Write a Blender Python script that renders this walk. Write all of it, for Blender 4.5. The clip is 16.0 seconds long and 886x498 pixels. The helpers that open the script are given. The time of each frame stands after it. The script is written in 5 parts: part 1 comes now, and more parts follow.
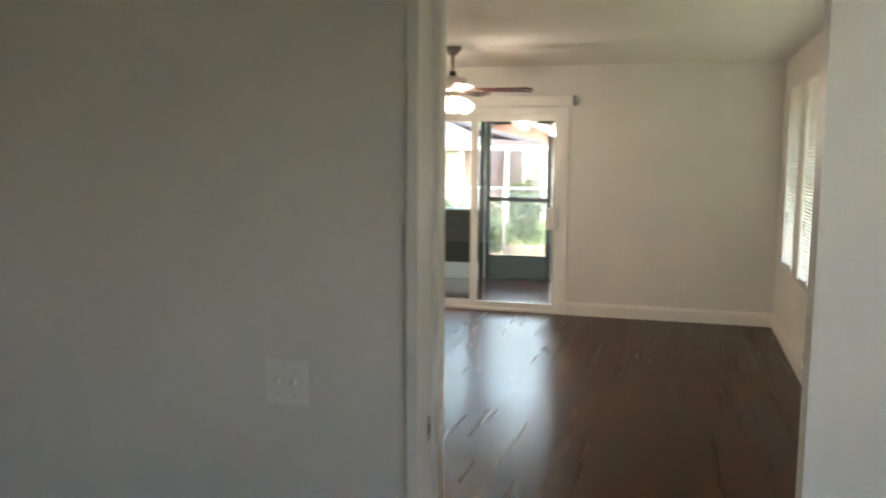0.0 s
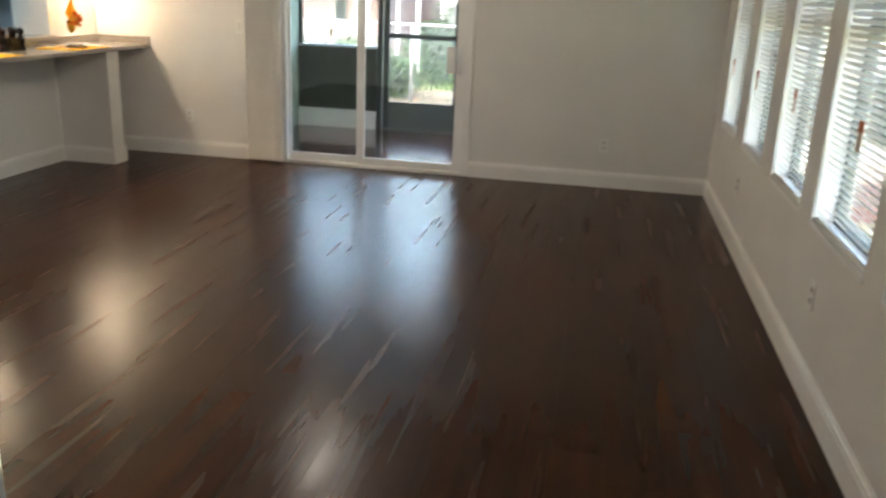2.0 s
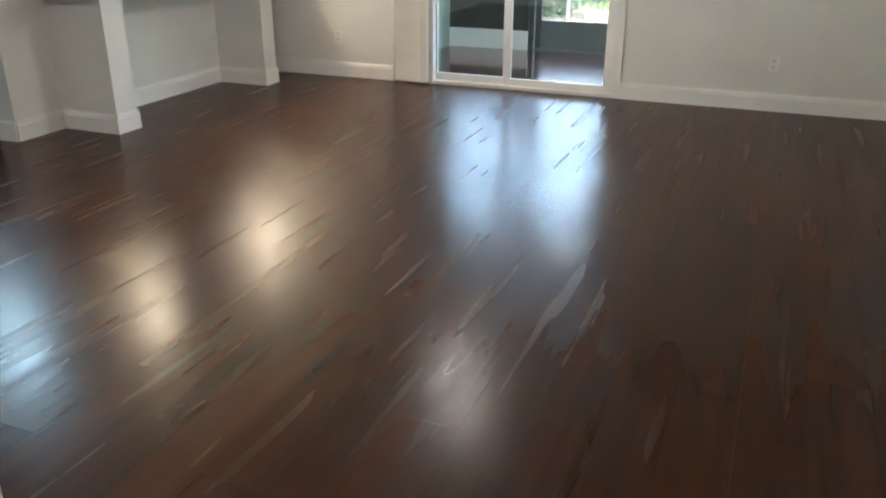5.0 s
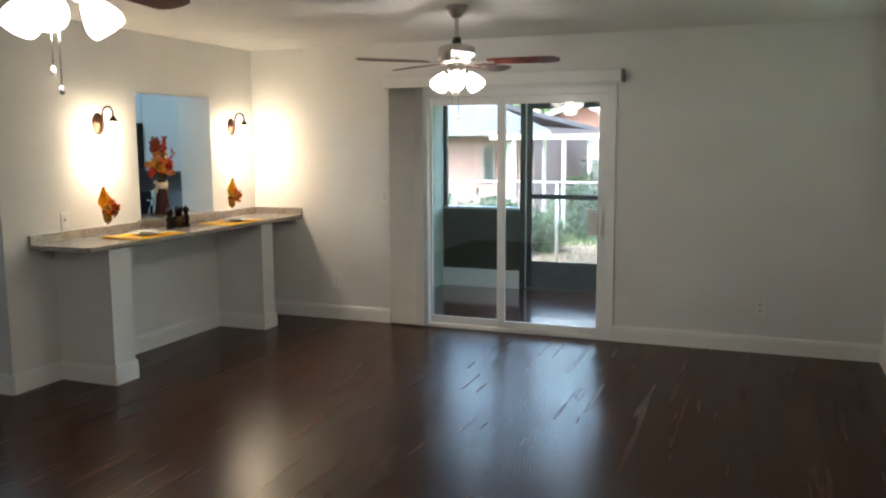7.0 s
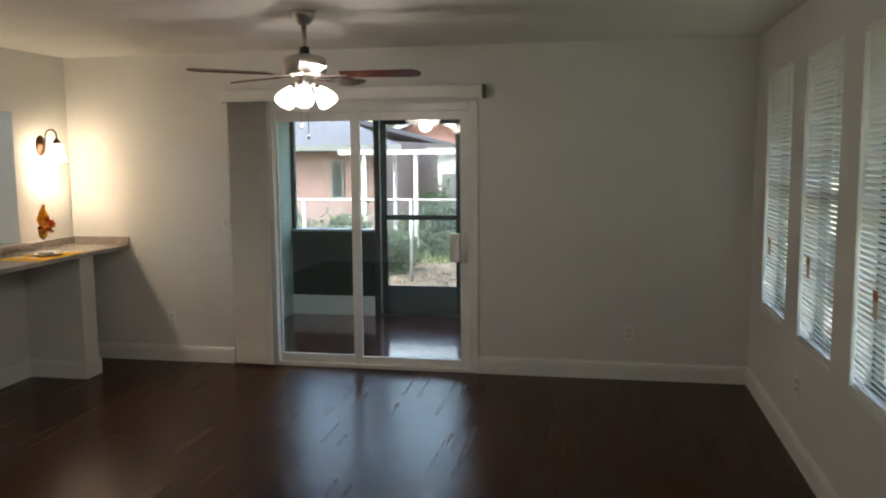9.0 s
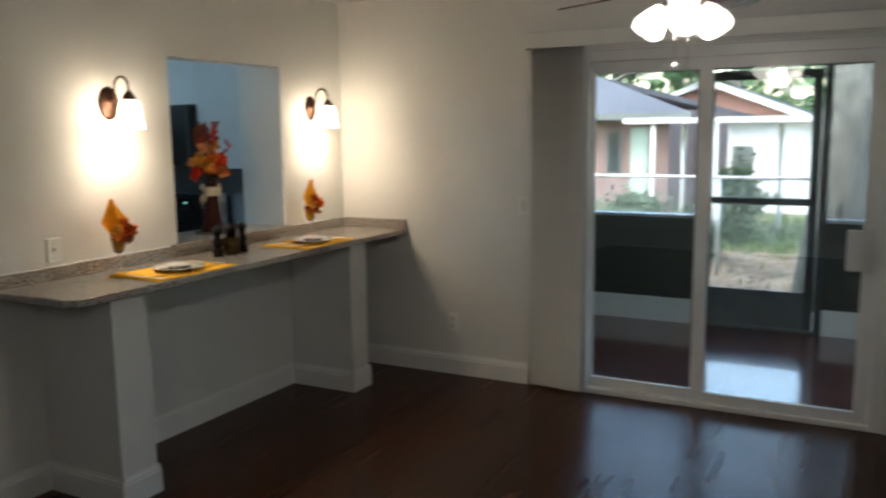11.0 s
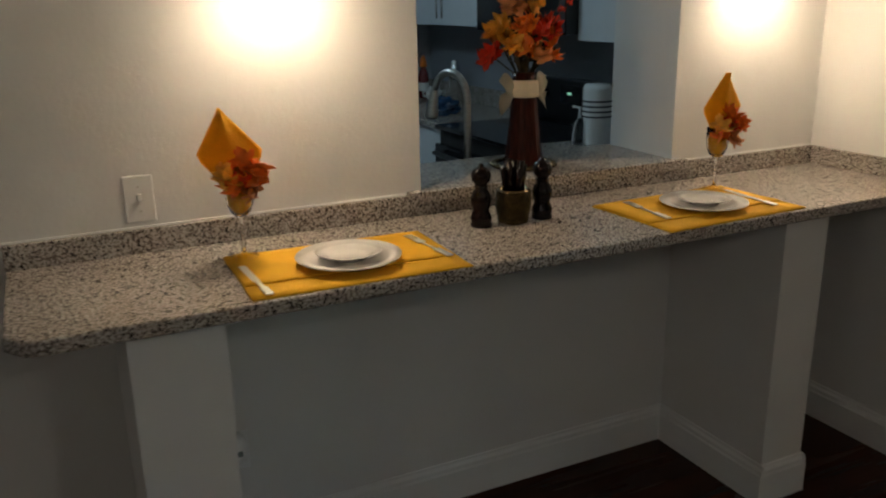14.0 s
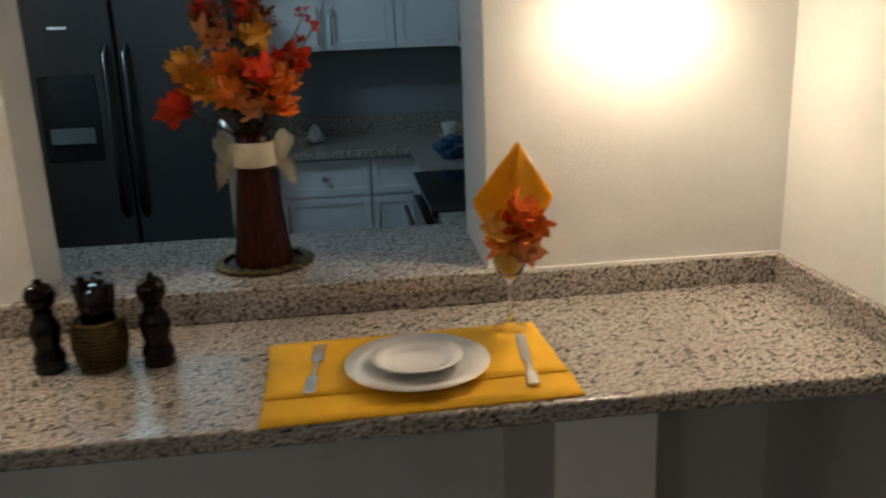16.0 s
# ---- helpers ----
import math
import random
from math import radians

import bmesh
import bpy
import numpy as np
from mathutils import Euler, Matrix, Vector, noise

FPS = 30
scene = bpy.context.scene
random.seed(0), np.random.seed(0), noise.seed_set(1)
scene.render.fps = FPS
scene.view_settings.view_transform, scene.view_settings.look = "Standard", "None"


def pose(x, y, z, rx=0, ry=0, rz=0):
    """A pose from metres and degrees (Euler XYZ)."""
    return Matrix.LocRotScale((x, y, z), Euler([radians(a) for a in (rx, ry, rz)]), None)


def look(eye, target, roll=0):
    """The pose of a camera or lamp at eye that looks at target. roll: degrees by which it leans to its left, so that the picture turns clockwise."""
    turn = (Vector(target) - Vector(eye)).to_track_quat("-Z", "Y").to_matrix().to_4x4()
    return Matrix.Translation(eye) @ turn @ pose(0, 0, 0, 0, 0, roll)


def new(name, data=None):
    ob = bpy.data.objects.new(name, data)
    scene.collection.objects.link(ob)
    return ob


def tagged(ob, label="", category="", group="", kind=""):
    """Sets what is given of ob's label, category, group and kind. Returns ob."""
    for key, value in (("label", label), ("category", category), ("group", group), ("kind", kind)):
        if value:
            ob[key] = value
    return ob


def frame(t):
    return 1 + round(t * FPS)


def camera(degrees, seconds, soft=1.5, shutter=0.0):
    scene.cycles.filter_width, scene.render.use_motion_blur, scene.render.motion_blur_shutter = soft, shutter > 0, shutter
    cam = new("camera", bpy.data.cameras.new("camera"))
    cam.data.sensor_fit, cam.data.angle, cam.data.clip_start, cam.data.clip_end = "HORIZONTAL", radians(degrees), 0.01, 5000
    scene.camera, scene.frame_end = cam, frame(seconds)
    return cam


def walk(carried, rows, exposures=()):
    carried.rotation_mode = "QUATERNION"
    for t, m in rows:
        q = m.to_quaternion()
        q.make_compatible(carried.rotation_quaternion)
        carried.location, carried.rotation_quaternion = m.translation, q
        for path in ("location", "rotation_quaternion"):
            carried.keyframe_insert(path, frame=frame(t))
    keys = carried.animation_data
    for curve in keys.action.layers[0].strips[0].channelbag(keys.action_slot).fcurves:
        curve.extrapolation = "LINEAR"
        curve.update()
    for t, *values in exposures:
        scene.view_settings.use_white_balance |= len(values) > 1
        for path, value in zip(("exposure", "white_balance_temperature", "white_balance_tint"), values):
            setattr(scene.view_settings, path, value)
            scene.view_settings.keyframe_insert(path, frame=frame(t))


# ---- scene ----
cam = camera(56.5, 16.0, soft=2.0, shutter=0.4)
PATH = [
    (0, (-0.02, 0.12, 1.62), (-0.565, 2.032, 1.385), 0.4),
    (0.5, (-0.085, 0.399, 1.596), (-0.431, 2.347, 1.329), -1.0),
    (1, (0.014, 0.743, 1.596), (-0.342, 2.687, 1.289), 1.3),
    (1.5, (-0.032, 1.163, 1.532), (-0.293, 3.093, 1.078), 2.6),
    (2, (-0.021, 1.482, 1.493), (-0.362, 3.361, 0.898), 2.4),
    (2.5, (0.064, 1.619, 1.424), (-0.534, 3.378, 0.683), 1.5),
    (3, (0.034, 1.641, 1.402), (-0.601, 3.333, 0.545), 1.8),
    (5.5, (0.072, 1.681, 1.437), (-0.633, 3.423, 0.752), -0.4),
    (6, (0.045, 1.668, 1.539), (-0.669, 3.474, 1.058), -0.4),
    (6.5, (0.043, 1.666, 1.595), (-0.676, 3.499, 1.243), -0.4),
    (7, (0.026, 1.676, 1.61), (-0.693, 3.525, 1.354), -0.3),
    (7.5, (0.008, 1.686, 1.637), (-0.693, 3.548, 1.433), -0.1),
    (8, (-0.075, 1.745, 1.647), (-0.59, 3.67, 1.475), -0.3),
    (8.2, (-0.084, 1.791, 1.678), (-0.423, 3.75, 1.461), -0.0),
    (10.5, (-0.846, 3.299, 1.626), (-1.535, 5.161, 1.391), -0.9),
    (11, (-1.166, 3.558, 1.612), (-2.09, 5.308, 1.325), -0.7),
    (11.5, (-1.449, 3.806, 1.622), (-2.645, 5.382, 1.327), -1.9),
    (12, (-1.723, 4.157, 1.633), (-3.089, 5.58, 1.3), -1.3),
    (12.5, (-1.965, 4.556, 1.634), (-3.365, 5.929, 1.241), -1.4),
    (13, (-2.066, 4.978, 1.61), (-3.559, 6.23, 1.156), -1.3),
    (13.5, (-2.211, 5.385, 1.551), (-3.837, 6.427, 1.031), -0.7),
    (14, (-2.371, 5.812, 1.539), (-4.095, 6.645, 0.961), -1.0),
    (14.5, (-2.448, 6.231, 1.529), (-4.26, 6.832, 0.934), -0.7),
    (15, (-2.6, 6.637, 1.523), (-4.458, 7.129, 0.969), 0.3),
    (15.5, (-2.697, 7.032, 1.529), (-4.597, 7.368, 1.004), -1.2),
    (16, (-2.815, 7.383, 1.529), (-4.731, 7.591, 0.997), -2.2),
]
EXPOSURE = [(0, 3.75, 7500, 17), (0.5, 3.45, 7100, 17), (1, 3.55, 6800, 17), (1.5, 3.55, 6600, 16), (2.5, 3.55, 7000, 16), (3, 3.65, 6400, 14), (5.5, 4.2, 6100, 13), (6, 4.05, 5900, 12), (6.5, 3.6, 6000, 12), (7, 3.05, 6200, 13), (7.5, 2.85, 6300, 13), (8, 2.5, 6600, 15), (10.5, 2.35, 6300, 14), (11.2, 2.0, 6100, 13), (12, 1.7, 6800, 16), (13, 1.65, 6600, 16), (14, 1.7, 6500, 16), (16, 1.9, 6300, 16)]
walk(cam, [(t, look(eye, target, roll)) for t, eye, target, roll in PATH], EXPOSURE)

# ---- world and lights ----
world = bpy.data.worlds.new("world")
scene.world = world
world.use_nodes = True
wn = world.node_tree
sky = wn.nodes.new("ShaderNodeTexSky")
sky.sky_type, sky.sun_disc = "NISHITA", False
sky.sun_elevation, sky.sun_rotation = radians(50), radians(200)
sky.air_density, sky.dust_density = 1.5, 3.0
wn.links.new(sky.outputs[0], wn.nodes["Background"].inputs[0])
wn.nodes["Background"].inputs[1].default_value = 0.32


def lamp(name, kind, energy, colour, m, size=0.05, size_y=None):
    data = bpy.data.lights.new(name, kind)
    data.energy, data.color = energy, colour
    if kind == "AREA":
        data.size = size
        if size_y:
            data.shape, data.size_y = "RECTANGLE", size_y
    elif kind == "SUN":
        data.angle = size
    else:
        data.shadow_soft_size = size
    ob = new(name, data)
    ob.matrix_world = m
    return ob


lamp("sun", "SUN", 1.0, (1, 0.97, 0.92), look((0, -10, 20), (2, 4, 0)), radians(15))
COOL, WARM, BULB = (0.82, 0.91, 1.0), (1.0, 0.84, 0.62), (1.0, 0.92, 0.8)
FANS = [(-1.82, 6.68), (-1.94, 3.6)]
for fx, fy in FANS:
    lamp("fan_bulb", "POINT", 1.75, BULB, pose(fx, fy, 1.95), 0.07)
SCONCES = [6.363, 7.957]
for sy in SCONCES:
    lamp("sconce_bulb", "POINT", 0.85, WARM, pose(-4.31, sy, 1.69), 0.03)
lamp("kitchen_bulb", "POINT", 4.2, (0.55, 0.87, 1.0), pose(-6.0, 6.4, 2.3), 0.1)


# ---- materials ----
def mat(name, colour, rough=0.5, metal=0.0, vary=0.12, scale=6.0, bump=0.0, bscale=60.0, stretch=(1, 1, 1), second=None, spread=0.0, coat=0.0):
    m = bpy.data.materials.new(name)
    m.use_nodes = True
    nt = m.node_tree
    b = nt.nodes["Principled BSDF"]
    b.inputs["Roughness"].default_value = rough
    b.inputs["Metallic"].default_value = metal
    b.inputs["Coat Weight"].default_value = coat
    tc = nt.nodes.new("ShaderNodeTexCoord")
    mp = nt.nodes.new("ShaderNodeMapping")
    mp.inputs["Scale"].default_value = stretch
    nt.links.new(tc.outputs["Object"], mp.inputs[0])
    n1 = nt.nodes.new("ShaderNodeTexNoise")
    n1.inputs["Scale"].default_value, n1.inputs["Detail"].default_value = scale, 6
    nt.links.new(mp.outputs[0], n1.inputs["Vector"])
    ramp = nt.nodes.new("ShaderNodeValToRGB")
    dark = second or [c * (1 - vary) for c in colour]
    light = colour if second else [min(1, c * (1 + vary * 0.6)) for c in colour]
    ramp.color_ramp.elements[0].color, ramp.color_ramp.elements[0].position = (*dark, 1), 0.32
    ramp.color_ramp.elements[1].color, ramp.color_ramp.elements[1].position = (*light, 1), 0.68
    nt.links.new(n1.outputs[0], ramp.inputs[0])
    out = ramp.outputs[0]
    if spread:
        info = nt.nodes.new("ShaderNodeObjectInfo")
        hsv = nt.nodes.new("ShaderNodeHueSaturation")
        mr = nt.nodes.new("ShaderNodeMapRange")
        mr.inputs[3].default_value, mr.inputs[4].default_value = 1 - spread, 1 + spread
        nt.links.new(info.outputs["Random"], mr.inputs[0])
        nt.links.new(mr.outputs[0], hsv.inputs["Value"])
        nt.links.new(out, hsv.inputs["Color"])
        out = hsv.outputs[0]
    nt.links.new(out, b.inputs["Base Color"])
    if bump:
        n2 = nt.nodes.new("ShaderNodeTexNoise")
        n2.inputs["Scale"].default_value, n2.inputs["Detail"].default_value = bscale, 4
        nt.links.new(mp.outputs[0], n2.inputs["Vector"])
        bp = nt.nodes.new("ShaderNodeBump")
        bp.inputs["Strength"].default_value, bp.inputs["Distance"].default_value = bump, 0.004
        nt.links.new(n2.outputs[0], bp.inputs["Height"])
        nt.links.new(bp.outputs[0], b.inputs["Normal"])
    return m


def glow(name, colour, strength):
    m = bpy.data.materials.new(name)
    m.use_nodes = True
    b = m.node_tree.nodes["Principled BSDF"]
    b.inputs["Base Color"].default_value = (0.9, 0.88, 0.84, 1)
    b.inputs["Roughness"].default_value = 0.3
    b.inputs["Emission Color"].default_value = (*colour, 1)
    b.inputs["Emission Strength"].default_value = strength
    return m


def clear(name, tint, rough=0.0, ior=1.45):
    m = bpy.data.materials.new(name)
    m.use_nodes = True
    b = m.node_tree.nodes["Principled BSDF"]
    b.inputs["Base Color"].default_value = (*tint, 1)
    b.inputs["Transmission Weight"].default_value = 1
    b.inputs["Roughness"].default_value, b.inputs["IOR"].default_value = rough, ior
    return m


def pane_glass(name, tint, gloss=0.07):
    m = bpy.data.materials.new(name)
    m.use_nodes = True
    nt = m.node_tree
    nt.nodes.remove(nt.nodes["Principled BSDF"])
    t, g = nt.nodes.new("ShaderNodeBsdfTransparent"), nt.nodes.new("ShaderNodeBsdfGlossy")
    t.inputs[0].default_value = (*tint, 1)
    g.inputs["Roughness"].default_value = 0.01
    mix = nt.nodes.new("ShaderNodeMixShader")
    mix.inputs[0].default_value = gloss
    nt.links.new(t.outputs[0], mix.inputs[1])
    nt.links.new(g.outputs[0], mix.inputs[2])
    nt.links.new(mix.outputs[0], nt.nodes["Material Output"].inputs[0])
    return m


def screen_mesh(name):
    m = bpy.data.materials.new(name)
    m.use_nodes = True
    nt = m.node_tree
    t = nt.nodes.new("ShaderNodeBsdfTransparent")
    mix = nt.nodes.new("ShaderNodeMixShader")
    mix.inputs[0].default_value = 0.16
    b = nt.nodes["Principled BSDF"]
    b.inputs["Base Color"].default_value = (0.12, 0.13, 0.13, 1)
    nt.links.new(t.outputs[0], mix.inputs[1])
    nt.links.new(b.outputs[0], mix.inputs[2])
    nt.links.new(mix.outputs[0], nt.nodes["Material Output"].inputs[0])
    return m


def granite(name):
    m = bpy.data.materials.new(name)
    m.use_nodes = True
    nt = m.node_tree
    b = nt.nodes["Principled BSDF"]
    b.inputs["Roughness"].default_value = 0.16
    tc = nt.nodes.new("ShaderNodeTexCoord")
    mp = nt.nodes.new("ShaderNodeMapping")
    nt.links.new(tc.outputs["Object"], mp.inputs[0])
    cols = []
    for scale, detail, stops in (
        (165, 3, [(0.4, (0.56, 0.51, 0.46)), (0.52, (0.39, 0.34, 0.3)), (0.61, (0.15, 0.12, 0.1))]),
        (230, 2, [(0.46, (0, 0, 0)), (0.52, (1, 1, 1))]),
        (105, 3, [(0.53, (0, 0, 0)), (0.59, (1, 1, 1))]),
    ):
        n = nt.nodes.new("ShaderNodeTexNoise")
        n.inputs["Scale"].default_value, n.inputs["Detail"].default_value = scale, detail
        nt.links.new(mp.outputs[0], n.inputs["Vector"])
        r = nt.nodes.new("ShaderNodeValToRGB")
        el = r.color_ramp.elements
        while len(el) < len(stops):
            el.new(0.5)
        for e, (p, c) in zip(el, stops):
            e.position, e.color = p, (*c, 1)
        nt.links.new(n.outputs[0], r.inputs[0])
        cols.append(r.outputs[0])
    mul = nt.nodes.new("ShaderNodeMath")
    mul.operation = "MULTIPLY"
    nt.links.new(cols[1], mul.inputs[0])
    nt.links.new(cols[2], mul.inputs[1])
    mix = nt.nodes.new("ShaderNodeMix")
    mix.data_type = "RGBA"
    nt.links.new(mul.outputs[0], mix.inputs[0])
    nt.links.new(cols[0], mix.inputs[6])
    mix.inputs[7].default_value = (0.022, 0.018, 0.017, 1)
    nt.links.new(mix.outputs[2], b.inputs["Base Color"])
    return m


PAINT = mat("wall_paint", (0.74, 0.73, 0.705), 0.55, vary=0.03, scale=2.5, bump=0.15, bscale=75)
CEIL = mat("ceiling_paint", (0.78, 0.76, 0.73), 0.8, vary=0.03, scale=3, bump=0.5, bscale=30)
TRIM = mat("trim_paint", (0.8, 0.8, 0.78), 0.35, vary=0.03, scale=4, bump=0.05)
VINYL = mat("white_vinyl", (0.8, 0.8, 0.79), 0.3, vary=0.03)
BLIND = mat("blind_vinyl", (0.78, 0.77, 0.74), 0.4, vary=0.04)
PLANK = mat("dark_laminate", (0.056, 0.015, 0.0043), 0.25, scale=1.2, stretch=(9, 0.6, 1), second=(0.03, 0.0083, 0.0028), spread=0.16)


def plank_finish(m):
    """Grain that runs on in world space, with streaky sheen along the boards."""
    nt = m.node_tree
    b = nt.nodes["Principled BSDF"]
    mp = next(n for n in nt.nodes if n.type == "MAPPING")
    geo = nt.nodes.new("ShaderNodeNewGeometry")
    nt.links.new(geo.outputs["Position"], mp.inputs[0])
    b.inputs["Specular IOR Level"].default_value = 0.17
    streak = nt.nodes.new("ShaderNodeTexNoise")
    streak.inputs["Scale"].default_value, streak.inputs["Detail"].default_value = 1.6, 2
    nt.links.new(mp.outputs[0], streak.inputs["Vector"])
    mr = nt.nodes.new("ShaderNodeMapRange")
    mr.inputs[1].default_value, mr.inputs[2].default_value = 0.3, 0.7
    mr.inputs[3].default_value, mr.inputs[4].default_value = 0.215, 0.285
    nt.links.new(streak.outputs[0], mr.inputs[0])
    nt.links.new(mr.outputs[0], b.inputs["Roughness"])
    bp = nt.nodes.new("ShaderNodeBump")
    bp.inputs["Strength"].default_value, bp.inputs["Distance"].default_value = 0.14, 0.0012
    nt.links.new(streak.outputs[0], bp.inputs["Height"])
    nt.links.new(bp.outputs[0], b.inputs["Normal"])


plank_finish(PLANK)
FLOOR = mat("dark_floor_base", (0.02, 0.012, 0.009), 0.4, vary=0.3)
GRANITE = granite("speckled_granite")
BRONZE = mat("oil_rubbed_bronze", (0.07, 0.032, 0.02), 0.35, 0.8, vary=0.4, scale=30)
NICKEL = mat("brushed_nickel", (0.55, 0.52, 0.48), 0.28, 1.0, vary=0.15, stretch=(1, 1, 14))
STEEL = mat("stainless_steel", (0.12, 0.12, 0.125), 0.3, 1.0, vary=0.05, scale=4, stretch=(10, 10, 0.5))
SILVER = mat("cutlery_steel", (0.85, 0.83, 0.79), 0.38, 1.0, vary=0.1)
CHROME = mat("chrome", (0.8, 0.8, 0.8), 0.08, 1.0, vary=0.05)
BLACK = mat("black_gloss", (0.012, 0.012, 0.014), 0.12, vary=0.3)
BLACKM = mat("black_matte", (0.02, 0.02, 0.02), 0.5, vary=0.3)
BLADE = mat("cherry_blade", (0.13, 0.025, 0.012), 0.25, vary=0.4, scale=8, stretch=(1, 8, 1), second=(0.06, 0.012, 0.008))
SHADE = glow("frosted_shade_lit", (1.0, 0.92, 0.8), 1.0)
SCSHADE = glow("sconce_shade_lit", (1.0, 0.82, 0.55), 7.0)
DOME = glow("kitchen_dome_lit", (0.7, 0.86, 1.0), 1.2)
CLOTH = mat("mustard_cloth", (0.82, 0.43, 0.006), 0.85, vary=0.14, scale=9, bump=0.4, bscale=240)
NAPKIN = mat("mustard_napkin", (0.8, 0.4, 0.006), 0.85, vary=0.18, scale=14, bump=0.4, bscale=200)
PORCELAIN = mat("white_porcelain", (0.75, 0.73, 0.69), 0.12, vary=0.03, coat=0.3)
GLASS = clear("clear_glass", (1, 0.99, 0.97))
MILL = mat("dark_turned_wood", (0.007, 0.0028, 0.0024), 0.16, vary=0.4, scale=20, stretch=(1, 1, 0.2))
WICKER = mat("bronze_wicker", (0.13, 0.09, 0.04), 0.22, 0.85, vary=0.5, scale=60)
VASE = mat("burgundy_vase", (0.04, 0.007, 0.004), 0.22, vary=0.5, scale=25, stretch=(6, 6, 0.3))
RIBBON = mat("cream_ribbon", (0.72, 0.62, 0.46), 0.7, vary=0.12, scale=20, bump=0.2)
for m in (MILL, VASE):
    m.node_tree.nodes["Principled BSDF"].inputs["Specular IOR Level"].default_value = 0.22
PETALS = [
    mat("petal_orange", (0.9, 0.2, 0.012), 0.6, vary=0.35, scale=25),
    mat("petal_red", (0.8, 0.05, 0.012), 0.6, vary=0.35, scale=25),
    mat("petal_gold", (0.85, 0.4, 0.04), 0.6, vary=0.35, scale=25),
    mat("petal_peach", (0.68, 0.28, 0.1), 0.6, vary=0.3, scale=25),
]
BERRY = mat("russet_sprigs", (0.32, 0.08, 0.03), 0.6, vary=0.5, scale=30)
STEM = mat("dry_stem", (0.06, 0.045, 0.02), 0.7, vary=0.3)
CABINET = mat("white_cabinet_paint", (0.72, 0.74, 0.76), 0.25, vary=0.03)
KWALL = mat("kitchen_wall_paint", (0.3, 0.32, 0.35), 0.6, vary=0.04, bump=0.2)
PANE = pane_glass("window_glass", (0.93, 0.97, 0.96))
SCREEN = screen_mesh("insect_screen")
TAGCARD = mat("orange_tag", (0.5, 0.14, 0.06), 0.6, vary=0.2)
TAGPALE = mat("tag_paper", (0.7, 0.55, 0.45), 0.7, vary=0.1)
PAPER = mat("paper", (0.78, 0.77, 0.74), 0.7, vary=0.05)
INK = mat("ink", (0.08, 0.08, 0.09), 0.7)
PORCHFLOOR = mat("painted_concrete", (0.15, 0.05, 0.042), 0.18, vary=0.3, scale=2.5, bump=0.08, second=(0.1, 0.033, 0.028), coat=0.5)
OLIVE = mat("dark_green_paint", (0.035, 0.045, 0.035), 0.5, vary=0.2)
PALEGREEN = mat("pale_green_block", (0.36, 0.46, 0.42), 0.7, vary=0.1, bump=0.3)
ALU = mat("bronze_aluminium", (0.07, 0.09, 0.09), 0.45, 0.3, vary=0.15)
ALUPANEL = mat("grey_kick_panel", (0.14, 0.16, 0.16), 0.5, 0.2, vary=0.15)
GROUND = mat("yard_ground", (0.17, 0.22, 0.09), 0.95, vary=0.3, scale=0.7, bump=0.6, bscale=12, second=(0.3, 0.25, 0.17))
EARTH = mat("bare_earth", (0.3, 0.25, 0.19), 0.95, vary=0.35, scale=3, bump=0.7, bscale=25)
GRASS = mat("grass_blades", (0.12, 0.2, 0.05), 0.8, vary=0.4, scale=3)
FOLIAGE = mat("foliage", (0.06, 0.12, 0.035), 0.7, vary=0.5, scale=4, second=(0.025, 0.06, 0.015))
LITTER = mat("dead_leaves", (0.25, 0.17, 0.09), 0.9, vary=0.4, scale=9)
BARK = mat("grey_bark", (0.23, 0.23, 0.2), 0.9, second=(0.07, 0.075, 0.065), scale=9, bump=0.9, bscale=18, stretch=(3, 3, 0.6))
STUCCO = mat("pink_stucco", (0.22, 0.15, 0.14), 0.8, vary=0.1, scale=2, bump=0.3)
SHINGLE = mat("grey_shingle", (0.1, 0.105, 0.12), 0.9, vary=0.3, scale=9, bump=0.5, bscale=25, stretch=(0.4, 3, 3))
GALV = mat("galvanised", (0.5, 0.52, 0.53), 0.4, 0.7, vary=0.15)
DARKGLASS = mat("dark_window", (0.03, 0.04, 0.045), 0.08, vary=0.2)
PINK = mat("pink_siding", (0.5, 0.27, 0.23), 0.8, vary=0.1)


# ---- mesh helpers ----
def box(bm, x0, y0, z0, x1, y1, z1, bevel=0.0):
    r = bmesh.ops.create_cube(bm, size=1, matrix=Matrix.LocRotScale(((x0 + x1) / 2, (y0 + y1) / 2, (z0 + z1) / 2), None, (abs(x1 - x0), abs(y1 - y0), abs(z1 - z0))))
    if bevel:
        es = list({e for v in r["verts"] for e in v.link_edges})
        bmesh.ops.bevel(bm, geom=es, offset=bevel, segments=2, affect="EDGES", profile=0.5)


def B(*a, bevel=0.0):
    bm = bmesh.new()
    box(bm, *a, bevel=bevel)
    return bm


